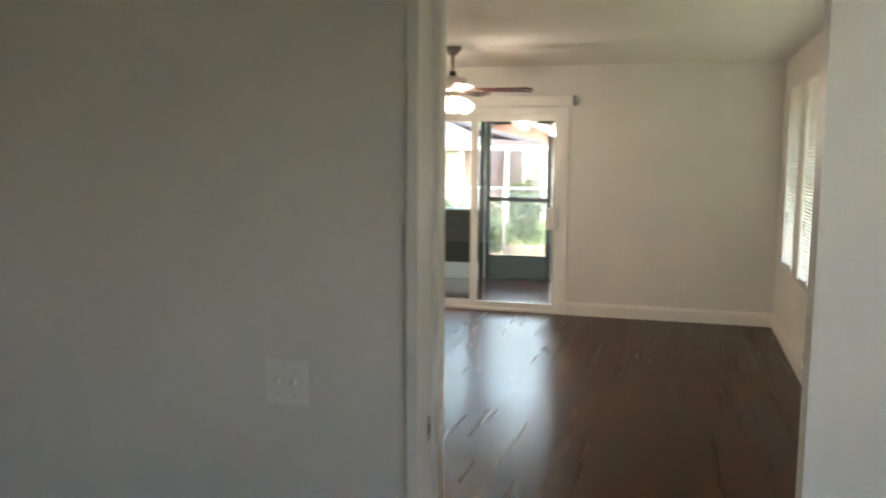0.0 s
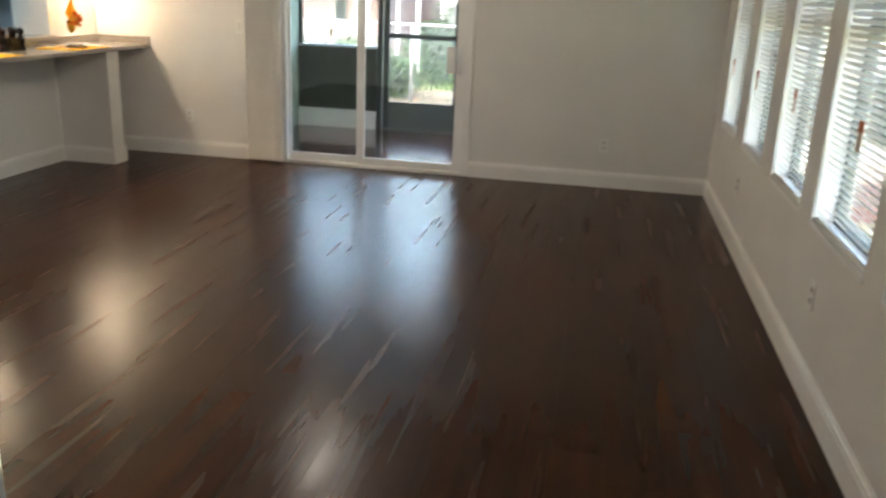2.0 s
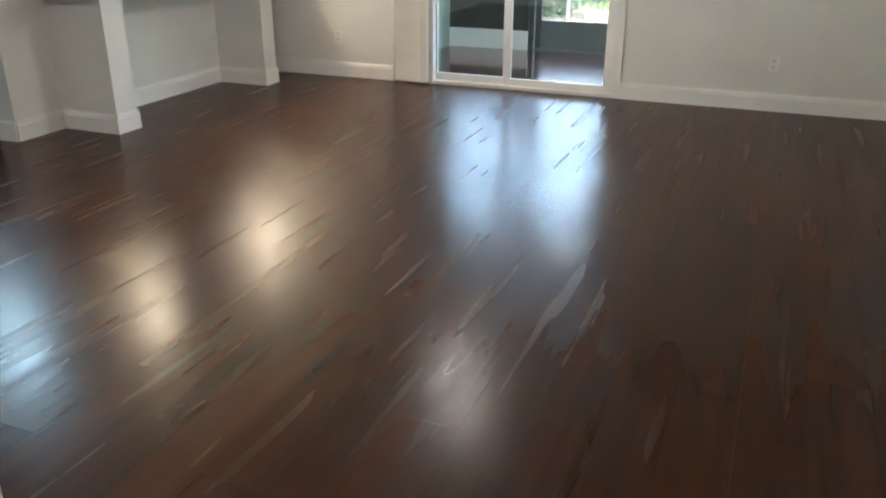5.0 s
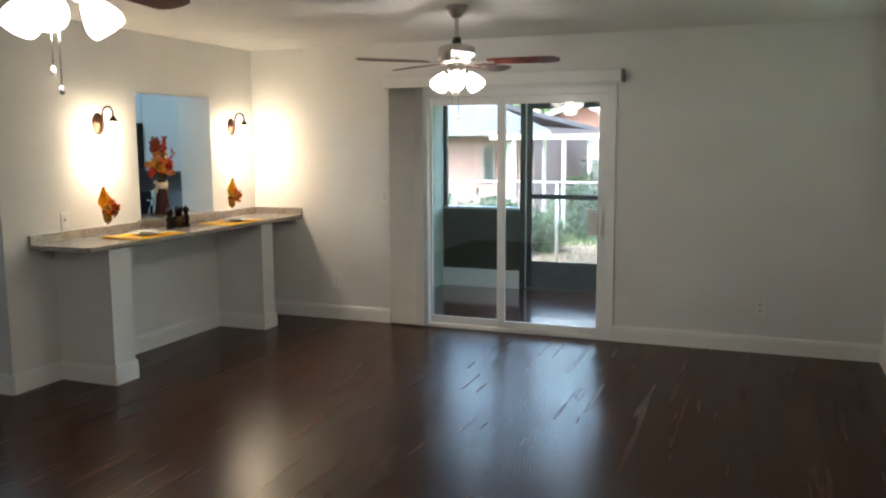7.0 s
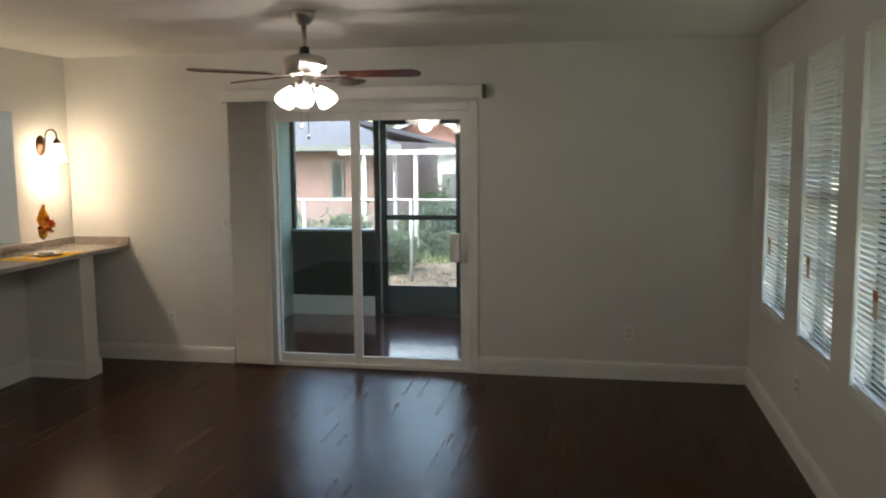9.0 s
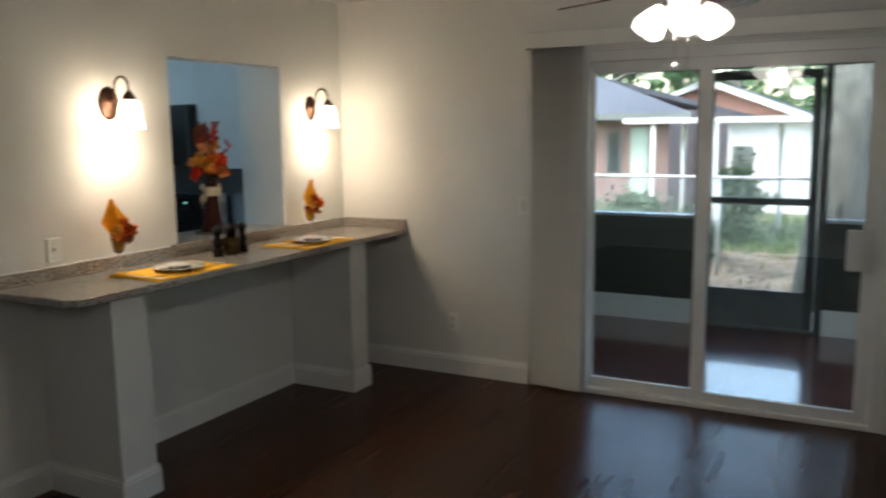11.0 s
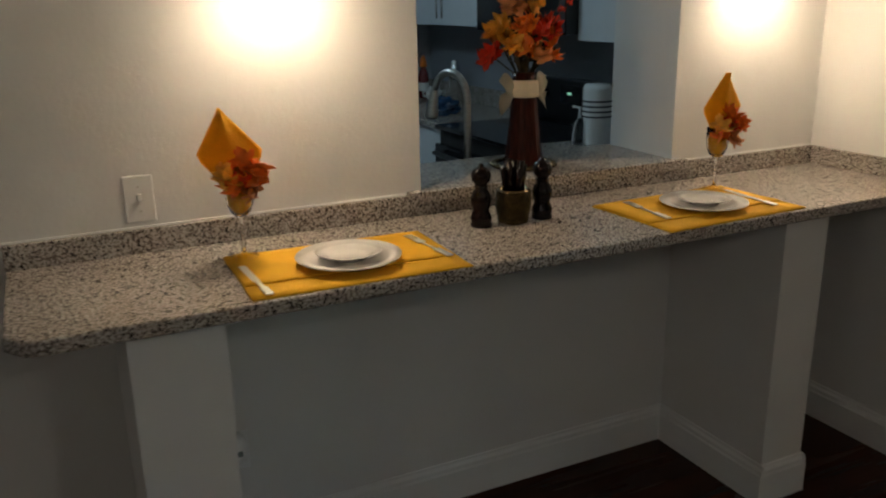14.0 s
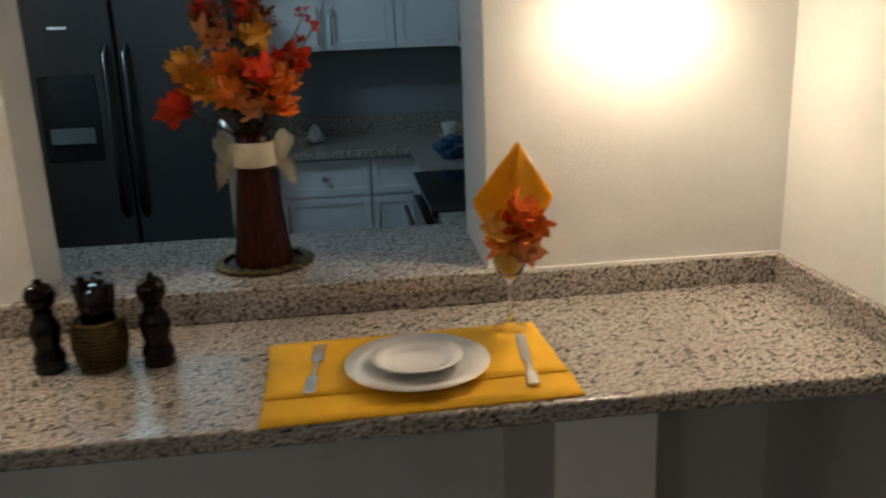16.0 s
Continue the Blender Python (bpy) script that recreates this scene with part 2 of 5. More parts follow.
def lathe(profile, segs=32, at=(0, 0, 0), squash=(1, 1), bm=None):
    """A surface turned about z through a profile of (radius, height)."""
    bm = bm or bmesh.new()
    rings = []
    for r, z in profile:
        if r < 1e-5:
            rings.append([bm.verts.new((at[0], at[1], at[2] + z))])
        else:
            rings.append([bm.verts.new((at[0] + squash[0] * r * math.cos(2 * math.pi * i / segs), at[1] + squash[1] * r * math.sin(2 * math.pi * i / segs), at[2] + z)) for i in range(segs)])
    for a, b in zip(rings, rings[1:]):
        for i in range(segs):
            j = (i + 1) % segs
            if len(a) == 1 and len(b) == 1:
                continue
            if len(a) == 1:
                bm.faces.new((a[0], b[i], b[j]))
            elif len(b) == 1:
                bm.faces.new((a[i], a[j], b[0]))
            else:
                bm.faces.new((a[i], a[j], b[j], b[i]))
    for f in bm.faces:
        f.smooth = True
    return bm


def tube(points, radius, segs=10, bm=None, taper=None):
    """A round rod swept along points; taper: the end radius."""
    bm = bm or bmesh.new()
    pts = [Vector(p) for p in points]
    rings = []
    for i, p in enumerate(pts):
        d = (pts[min(i + 1, len(pts) - 1)] - pts[max(i - 1, 0)]).normalized()
        s = d.orthogonal().normalized() if i == 0 else (side - d * side.dot(d)).normalized()
        side = s
        u = d.cross(s)
        r = radius if taper is None else radius + (taper - radius) * i / (len(pts) - 1)
        rings.append([bm.verts.new(p + r * (math.cos(2 * math.pi * k / segs) * s + math.sin(2 * math.pi * k / segs) * u)) for k in range(segs)])
    for a, b in zip(rings, rings[1:]):
        for k in range(segs):
            j = (k + 1) % segs
            bm.faces.new((a[k], a[j], b[j], b[k])).smooth = True
    bm.faces.new(rings[0][::-1])
    bm.faces.new(rings[-1])
    return bm


def arc(cx, cz, r, a0, a1, n, y=0.0):
    return [(cx + r * math.cos(radians(a0 + (a1 - a0) * i / n)), y, cz + r * math.sin(radians(a0 + (a1 - a0) * i / n))) for i in range(n + 1)]


def mesh_of(name, bm, material, recalc=True):
    if recalc:
        bmesh.ops.recalc_face_normals(bm, faces=bm.faces)
    me = bpy.data.meshes.new(name)
    bm.to_mesh(me)
    bm.free()
    me.materials.append(material)
    return me


def part(name, bm, material, parent, label="", m=None):
    ob = new(name, mesh_of(name, bm, material))
    ob.parent = parent
    if m is not None:
        ob.matrix_basis = m
    return tagged(ob, label) if label else ob


def thing(name, label, category, m=None, group="", kind=""):
    ob = new(name)
    ob.empty_display_size = 0.05
    if m is not None:
        ob.matrix_basis = m
    return tagged(ob, label, category, group, kind)


def solid(name, bm, material, label, category, kind="", m=None, group=""):
    ob = new(name, mesh_of(name, bm, material))
    if m is not None:
        ob.matrix_basis = m
    return tagged(ob, label, category, group, kind)


def structure(name, bm, material, label, category="wall"):
    return solid(name, bm, material, label, category, "structure")


def soup(name, verts, faces, material, parent=None):
    me = bpy.data.meshes.new(name)
    me.from_pydata(verts, [], faces)
    me.materials.append(material)
    ob = new(name, me)
    ob.parent = parent
    return ob


def leaf_cloud(centre, radii, count, size, rng, lumps=14):
    """Many small leaf blades gathered in uneven clumps inside an ellipsoid."""
    verts, faces = [], []
    cl = []
    for _ in range(lumps):
        d = Vector((rng.gauss(0, 1), rng.gauss(0, 1), rng.gauss(0, 1))).normalized() * rng.uniform(0.2, 0.95)
        cl.append(Vector((d.x * radii[0], d.y * radii[1], d.z * radii[2])))
    spread = min(radii) * 0.45
    for _ in range(count):
        p = Vector(centre) + rng.choice(cl) + Vector((rng.gauss(0, 1), rng.gauss(0, 1), rng.gauss(0, 0.8))) * spread * 0.6
        a = Vector((rng.gauss(0, 1), rng.gauss(0, 1), rng.gauss(0, 1))).normalized()
        b = a.orthogonal().normalized() * 0.4
        s = size * rng.uniform(0.6, 1.3)
        k = len(verts)
        verts += [p - a * s, p + b * s, p + a * s, p - b * s]
        faces.append((k, k + 1, k + 2, k + 3))
    return verts, faces


# ---- structure ----
W, N, E_, S0, S1, H = -4.45, 8.3, 0.88, 1.96, 2.12, 2.46
bm = bmesh.new()
WO = -4.6
box(bm, WO, S1, 0, W, 4.55, H)
box(bm, WO, 4.55, 1.985, W, 5.5, H)
box(bm, WO, 5.5, 0, W, 6.75, H)
box(bm, WO, 6.75, 0, W, 7.655, 0.99)
box(bm, WO, 6.75, 2.005, W, 7.655, H)
box(bm, WO, 7.655, 0, W, N, H)
structure("wall_west", bm, PAINT, "off-white textured wall with a pass-through and kitchen doorway")
bm = bmesh.new()
SL, SR, ST = -2.76, -1.085, 2.05
box(bm, -7.8, N, 0, SL, N + 0.16, H)
box(bm, SL, N, ST, SR, N + 0.16, H)
box(bm, SR, N, 0, E_ + 0.15, N + 0.16, H)
structure("wall_north", bm, PAINT, "off-white textured wall around the sliding glass door")
WINS = [(3.29, 4.05), (4.26, 5.02), (5.25, 5.94), (6.24, 6.91), (7.22, 7.91)]
WZ0, WZ1 = 0.645, 2.185
bm = bmesh.new()
# unseen plain opening beside the hall, added only to let daylight onto the jamb
HW0, HW1, HZ0 = -0.2, 0.35, 1.3
box(bm, E_, -1.2, 0, E_ + 0.15, N, WZ0)
box(bm, E_, -1.2, WZ1, E_ + 0.15, N, H)
box(bm, E_, -1.2, WZ0, E_ + 0.15, HW0, WZ1)
box(bm, E_, HW0, WZ0, E_ + 0.15, HW1, HZ0)
edges = [HW1] + [v for w in WINS for v in w] + [N]
for a, b in zip(edges[::2], edges[1::2]):
    box(bm, E_, a, WZ0, E_ + 0.15, b, WZ1)
structure("wall_east", bm, PAINT, "off-white wall with a row of five windows")
DL, DR, DT = -0.61, 0.47, 2.04
bm = bmesh.new()
box(bm, WO, S0, 0, DL, S1, H)
box(bm, DL, S0, DT, DR, S1, H)
box(bm, DR, S0, 0, E_, S1, H)
structure("wall_south", bm, PAINT, "off-white partition wall with the entry doorway")
bm = bmesh.new()
box(bm, -2.3, -1.2, 0, -2.2, S0, H)
structure("wall_hall_west", bm, PAINT, "plain off-white hall wall")
bm = bmesh.new()
box(bm, -2.3, -1.3, 0, E_ + 0.15, -1.2, H)
structure("wall_hall_south", bm, PAINT, "plain off-white hall wall")
bm = bmesh.new()
box(bm, -7.8, 4.0, 0, -7.65, N, H)
structure("wall_kitchen_west", bm, KWALL, "grey kitchen wall behind the cabinets")
bm = bmesh.new()
box(bm, -7.8, 3.85, 0, WO, 4.0, H)
structure("wall_kitchen_south", bm, PAINT, "plain kitchen wall")
bm = bmesh.new()
box(bm, -7.65, 5.8, 0, -6.95, 5.92, H)
structure("wall_fridge_side", bm, PAINT, "short off-white wall beside the refrigerator")
bm = bmesh.new()
box(bm, -7.65, N - 0.006, 0.9, WO, N - 0.002, 1.5)
structure("wall_kitchen_north", bm, KWALL, "grey painted kitchen wall above the counter")
structure("ceiling", B(-7.8, -1.3, H, E_ + 0.15, N + 0.16, H + 0.12), CEIL, "white textured ceiling", "ceiling")
floor = structure("floor", B(-7.8, -1.3, -0.14, E_ + 0.15, N + 0.16, -0.006), FLOOR, "dark brown laminate plank floor", "floor")


def profile_run(bm, p, q, n, h=0.135, t=0.014):
    """A skirting with a stepped top along p-q, standing out along n."""
    p, q, n = Vector((*p, 0)), Vector((*q, 0)), Vector((*n, 0))
    prof = [(0, 0), (t, 0), (t, h * 0.74), (t * 0.8, h * 0.78), (t * 0.8, h * 0.87), (t * 0.35, h * 0.93), (t * 0.3, h), (0, h)]
    a = [bm.verts.new(p + n * d + Vector((0, 0, z))) for d, z in prof]
    b = [bm.verts.new(q + n * d + Vector((0, 0, z))) for d, z in prof]
    for i in range(len(prof)):
        j = (i + 1) % len(prof)
        bm.faces.new((a[i], a[j], b[j], b[i]))
    bm.faces.new(a[::-1])
    bm.faces.new(b)


C1, C2, CX = (5.9, 6.092), (7.678, 7.848), -3.98
runs = [
    ((W, S1), (W, 4.55), (1, 0)), ((W, 5.5), (W, C1[0]), (1, 0)), ((W, C1[1]), (W, C2[0]), (1, 0)), ((W, C2[1]), (W, N), (1, 0)),
    ((W, N), (SL - 0.3, N), (0, -1)), ((SR + 0.0, N), (E_, N), (0, -1)), ((E_, S1), (E_, N), (-1, 0)),
    ((W, S1), (DL - 0.08, S1), (0, 1)), ((DR + 0.08, S1), (E_, S1), (0, 1)),
    ((-2.2, S0), (DL - 0.08, S0), (0, -1)), ((-2.2, -1.2), (-2.2, S0), (1, 0)),
    ((-7.0, 5.8), (-7.65, 5.8), (0, -1)), ((-6.95, 5.8), (-6.95, 5.92), (1, 0)),
    ((W, 5.5), (WO, 5.5), (0, -1)),
]
bm = bmesh.new()
for p, q, n in runs:
    profile_run(bm, p, q, n)
structure("baseboard", bm, TRIM, "white stepped wooden baseboard along the walls", "baseboard")

# entry doorway: linings, casings, strike plate
bm = bmesh.new()
box(bm, DL, S0 - 0.004, 0, DL + 0.008, S1 + 0.004, DT - 0.018)
box(bm, DR - 0.018, S0 - 0.004, 0, DR, S1 + 0.004, DT - 0.018)
box(bm, DL, S0 - 0.004, DT - 0.018, DR, S1 + 0.004, DT)
box(bm, DL + 0.006, S0 + 0.11, 0, DL + 0.024, S1 + 0.003, DT - 0.024)
for y0, y1 in ((S0 - 0.02, S0 - 0.004), (S1 + 0.004, S1 + 0.02)):
    for x0, x1 in ((DL - 0.02, DL + 0.012), (DR - 0.006, DR + 0.062)):
        box(bm, x0, y0, 0, x1, y1, DT + 0.062, bevel=0.004)
    box(bm, DL + 0.012, y0, DT - 0.006, DR - 0.006, y1, DT + 0.06, bevel=0.004)
structure("trim", bm, TRIM, "white painted door casing and jamb", "door frame")
strike = thing("strike_plate", "small brushed metal strike plate on the jamb", "strike plate", pose(DL + 0.008, S0 + 0.075, 0.93))
part("plate", B(0, -0.013, -0.03, 0.003, 0.013, 0.03, bevel=0.001), NICKEL, strike)
part("latch_hole", B(0.0025, -0.006, -0.013, 0.0036, 0.006, 0.013), BLACKM, strike)

# six-panel door of the hall, standing open across its east side
door = thing("door_1", "white six-panel interior door standing open", "door", pose(0.875, 1.47, 0.012, 0, 0, 186), kind="structure")
bm = bmesh.new()
cols = [(0, 0.09), (0.31, 0.4), (0.62, 0.71)]
rows = [(0, 0.24), (0.86, 1.02), (1.6, 1.71), (1.91, 2.01)]
for a, b in cols:
    box(bm, a, -0.018, 0, b, 0.018, 2.01)
for (a, b), (c, d) in zip(cols, cols[1:]):
    for z0, z1 in rows:
        box(bm, b, -0.018, z0, c, 0.018, z1)
part("door_frame", bm, TRIM, door)
for (a, b), (c, d) in zip(cols, cols[1:]):
    for (z0, z1), (z2, z3) in zip(rows, rows[1:]):
        bm = B(b - 0.003, -0.008, z1 - 0.003, c + 0.003, 0.008, z2 + 0.003)
        box(bm, b + 0.035, -0.0145, z1 + 0.035, c - 0.035, 0.0145, z2 - 0.035, bevel=0.006)
        part("panel", bm, TRIM, door)
for s in (1, -1):
    bm = lathe([(0, 0), (0.026, 0), (0.026, 0.006), (0.01, 0.01), (0.01, 0.035), (0.026, 0.045), (0.03, 0.058), (0.02, 0.072), (0, 0.075)], 24)
    bm.transform(pose(0.66, 0.018 * s, 0.93, -90 * s, 0, 0))
    part("door_knob", bm, NICKEL, door)

# ---- sliding door ----
sl = thing("door_2", "white vinyl sliding glass door onto the porch", "sliding door", kind="structure")
GY = N + 0.03
bm = bmesh.new()
box(bm, SL, N - 0.012, 0, SL + 0.075, N + 0.1, ST, bevel=0.004)
box(bm, SR - 0.06, N - 0.012, 0, SR, N + 0.1, ST, bevel=0.004)
box(bm, SL + 0.075, N - 0.012, ST - 0.06, SR - 0.06, N + 0.1, ST, bevel=0.004)
box(bm, SL + 0.075, N - 0.012, 0, SR - 0.06, N + 0.1, 0.03, bevel=0.004)
part("door_frame", bm, VINYL, sl)
for name, x0, x1, l, r, y in (("fixed_sash", SL + 0.075, -2.02, 0.015, 0.055, GY + 0.035), ("sliding_sash", -2.055, SR - 0.06, 0.06, 0.07, GY)):
    bm = bmesh.new()
    box(bm, x0, y - 0.016, 0.03, x0 + l, y + 0.016, ST - 0.06, bevel=0.003)
    box(bm, x1 - r, y - 0.016, 0.03, x1, y + 0.016, ST - 0.06, bevel=0.003)
    box(bm, x0 + l, y - 0.016, 0.03, x1 - r, y + 0.016, 0.09, bevel=0.003)
    box(bm, x0 + l, y - 0.016, ST - 0.125, x1 - r, y + 0.016, ST - 0.06, bevel=0.003)
    sash = part(name, bm, VINYL, sl)
    g = part("pane", B(x0 + l, y - 0.003, 0.09, x1 - r, y + 0.003, ST - 0.125), PANE, sash)
    g.visible_shadow = False
bm = tube([(-1.185, GY - 0.02, 1.08), (-1.185, GY - 0.055, 1.075), (-1.185, GY - 0.06, 1.0), (-1.185, GY - 0.06, 0.93), (-1.185, GY - 0.055, 0.86), (-1.185, GY - 0.02, 0.855)], 0.008)
box(bm, -1.2, GY - 0.024, 0.84, -1.165, GY - 0.016, 1.1)
part("handle", bm, VINYL, sl)
part("lock_box", B(-1.29, GY - 0.05, 0.855, -1.215, GY - 0.0165, 1.07, bevel=0.006), VINYL, sl, "white lock keeper plate")
bm = bmesh.new()
for x0, x1, z0, z1 in ((SR, SR + 0.012, 0, ST), (SL - 0.012, SL, 0, ST), (SL - 0.012, SR + 0.012, ST, ST + 0.012)):
    box(bm, x0, N - 0.018, z0, x1, N + 0.0, z1, bevel=0.002)
structure("slider_trim", bm, TRIM, "thin white trim around the sliding door", "trim")
val = thing("vertical_blind", "white vertical blind stacked open under its valance", "blind")
part("valance", B(-3.04, 8.185, 2.075, -1.03, 8.2, 2.165, bevel=0.003), BLIND, val)
part("valance_return", B(-1.03, 8.185, 2.072, -1.016, 8.295, 2.168, bevel=0.002), ALUPANEL, val, "grey end cap")
part("valance_return", B(-3.054, 8.185, 2.072, -3.04, 8.295, 2.168, bevel=0.002), BLIND, val)
part("head_rail", B(-3.03, 8.225, 2.1, -1.04, 8.275, 2.145), VINYL, val)
vane = None
for i in range(16):
    if vane is None:
        bm = bmesh.new()
        pr = [(-0.043 + 0.086 * k / 6, 0.0015 * math.sin(math.pi * k / 6)) for k in range(7)]
        lo = [bm.verts.new((x, y, 0.02)) for x, y in pr]
        hi = [bm.verts.new((x, y, 2.09)) for x, y in pr]
        for k in range(6):
            bm.faces.new((lo[k], lo[k + 1], hi[k + 1], hi[k])).smooth = True
        bmesh.ops.solidify(bm, geom=bm.faces[:], thickness=0.0012)
        vane = mesh_of("vane", bm, BLIND)
    ob = new("vane", vane)
    ob.parent = val
    ob.matrix_basis = pose(-2.99 + 0.0165 * i, 8.258 - 0.0025 * i, 0)

# ---- eave over the east windows ----
structure("eave", B(E_ + 0.15, S1, 2.3, E_ + 1.0, N + 0.16, 2.42), OLIVE, "dark boarded eave above the east windows", "eave")

# ---- windows and mini blinds of the east wall ----
slat_mesh = {}
for i, (a, b) in enumerate(WINS):
    win = thing("window_%d" % (i + 1), "white single-hung window behind a blind", "window", kind="structure")
    bm = bmesh.new()
    for s in ((a, WZ0, a + 0.035, WZ1), (b - 0.035, WZ0, b, WZ1), (a + 0.035, WZ1 - 0.035, b - 0.035, WZ1), (a + 0.035, WZ0, b - 0.035, WZ0 + 0.035), (a + 0.035, 1.42, b - 0.035, 1.465)):
        box(bm, E_ + 0.09, s[0], s[1], E_ + 0.13, s[2], s[3])
    part("window_frame", bm, ALU, win, "dark metal window frame")
    for z0, z1 in ((WZ0 + 0.035, 1.42), (1.465, WZ1 - 0.035)):
        g = part("pane", B(E_ + 0.103, a + 0.035, z0, E_ + 0.107, b - 0.035, z1), PANE, win)
        g.visible_shadow = False
    part("window_sill", B(E_ - 0.003, a - 0.004, WZ0 - 0.018, E_ + 0.089, b + 0.004, WZ0 + 0.004, bevel=0.003), TRIM, win)
    bl = thing("mini_blind", "white horizontal mini blind, lowered, slats half open", "blind", group="window blinds")
    part("head_rail", B(E_ + 0.001, a + 0.006, WZ1 - 0.03, E_ + 0.031, b - 0.006, WZ1 - 0.001, bevel=0.002), VINYL, bl)
    part("bottom_rail", B(E_ + 0.002, a + 0.01, WZ0 + 0.008, E_ + 0.028, b - 0.01, WZ0 + 0.022, bevel=0.003), VINYL, bl)
    w = round(b - a - 0.02, 3)
    if w not in slat_mesh:
        bm = bmesh.new()
        pr = [(-0.0125 + 0.025 * k / 4, 0.0022 * math.sin(math.pi * k / 4)) for k in range(5)]
        lo = [bm.verts.new((x, -w / 2, z)) for x, z in pr]
        hi = [bm.verts.new((x, w / 2, z)) for x, z in pr]
        for k in range(4):
            bm.faces.new((lo[k], lo[k + 1], hi[k + 1], hi[k])).smooth = True
        slat_mesh[w] = mesh_of("slat", bm, BLIND)
    n = 58
    for k in range(n):
        ob = new("slat", slat_mesh[w])
        ob.parent = bl
        ob.matrix_basis = pose(E_ + 0.015, (a + b) / 2, WZ0 + 0.03 + k * (WZ1 - WZ0 - 0.065) / (n - 1), 0, 60 + random.uniform(-2.5, 2.5), random.uniform(-0.15, 0.15))
    for y in (a + 0.12, b - 0.12):
        part("ladder_cord", tube([(E_ + 0.0025, y, WZ0 + 0.02), (E_ + 0.0025, y, WZ1 - 0.03)], 0.0012, 5), BLIND, bl)
    part("tilt_wand", tube([(E_ - 0.003, b - 0.08, WZ1 - 0.03), (E_ - 0.004, b - 0.08, WZ1 - 0.7)], 0.004, 6), VINYL, bl)
    ty = a + (0.3, 0.3, 0.38, 0.45, 0.45)[i]
    tag = part("warning_tag", B(E_ - 0.006, ty - 0.03, 1.015, E_ - 0.004, ty + 0.03, 1.125), TAGPALE, bl, "orange and white paper warning tag")
    part("tag_header", B(E_ - 0.0078, ty - 0.03, 1.085, E_ - 0.006, ty + 0.03, 1.125), TAGCARD, tag)

# ---- breakfast bar ----
BT = 0.958


def half_wall(y0, y1):
    ob = thing("support_wall", "white painted half-wall post under the bar", "support", group="bar supports")
    part("post", B(W, y0, 0, CX, y1, BT - 0.036), PAINT, ob)
    bm = bmesh.new()
    profile_run(bm, (W, y0), (CX + 0.014, y0), (0, -1))
    profile_run(bm, (CX, y0), (CX, y1), (1, 0))
    profile_run(bm, (W, y1), (CX + 0.014, y1), (0, 1))
    part("baseboard", bm, TRIM, ob)


half_wall(*C1)
half_wall(*C2)
bar = thing("bar_counter", "speckled beige and black granite breakfast bar top", "counter")
bm = bmesh.new()
pts = [(W + 0.001, 5.69), (-4.0, 5.69), (-3.955, 5.72), (-3.945, 5.75), (-3.945, N - 0.001), (W + 0.001, N - 0.001)]
lo = [bm.verts.new((x, y, BT - 0.034)) for x, y in pts]
hi = [bm.verts.new((x, y, BT)) for x, y in pts]
bm.faces.new(hi)
bm.faces.new(lo[::-1])
for i in range(len(pts)):
    j = (i + 1) % len(pts)
    bm.faces.new((lo[i], lo[j], hi[j], hi[i]))
bmesh.ops.bevel(bm, geom=[e for e in bm.edges if abs(e.verts[0].co.z - e.verts[1].co.z) < 1e-4], offset=0.006, segments=3, affect="EDGES", profile=0.5)
part("countertop", bm, GRANITE, bar)
part("backsplash", B(W + 0.001, 5.69, BT, W + 0.022, N - 0.001, BT + 0.06, bevel=0.002), GRANITE, bar)
part("backsplash", B(W + 0.022, N - 0.022, BT, -3.945, N - 0.001, BT + 0.06, bevel=0.002), GRANITE, bar)
part("caulk_line", B(W + 0.0005, 5.69, BT + 0.06, W + 0.006, 6.7, BT + 0.064), TRIM, bar)
part("caulk_line", B(W + 0.0005, 7.7, BT + 0.06, W + 0.006, N - 0.001, BT + 0.064), TRIM, bar)
part("cleat", B(-4.25, N - 0.03, BT - 0.07, -4.0, N - 0.001, BT - 0.036), TRIM, bar, "white wooden cleat")
bm = bmesh.new()
box(bm, -4.8, 6.752, 0.992, -4.44, 7.653, 1.028)
box(bm, -4.449, 6.705, 0.992, -4.418, 7.7, 1.028, bevel=0.004)
solid("pass_through_sill", bm, GRANITE, "speckled granite sill of the pass-through", "sill")


def wall_plate(name, label, m, kind):
    """A white cover plate that faces local -y."""
    ob = thing(name, label, name.replace("_", " "), m)
    w = 0.057 if kind == "double" else 0.035
    part("cover_plate", B(-w, -0.006, -0.0575, w, 0, 0.0575, bevel=0.003), VINYL, ob)
    if kind == "outlet":
        for z in (0.022, -0.022):
            s = part("socket", B(-0.016, -0.0085, z - 0.014, 0.016, -0.005, z + 0.014, bevel=0.002), PORCELAIN, ob)
            for x in (-0.006, 0.006):
                part("slot", B(x - 0.001, -0.0092, z - 0.003, x + 0.001, -0.008, z + 0.006), INK, s)
    elif kind == "decora":
        part("rocker", B(-0.016, -0.009, -0.033, 0.016, -0.005, 0.033, bevel=0.002), PORCELAIN, ob)
    else:
        for x in ((-0.023, 0.023) if kind == "double" else (0,)):
            part("toggle", B(x - 0.005, -0.018, -0.002, x + 0.005, -0.005, 0.014, bevel=0.002), PORCELAIN, ob)
            for z in (0.03, -0.03):
                part("screw", B(x - 0.002, -0.0072, z - 0.002, x + 0.002, -0.0055, z + 0.002), NICKEL, ob)
    return ob


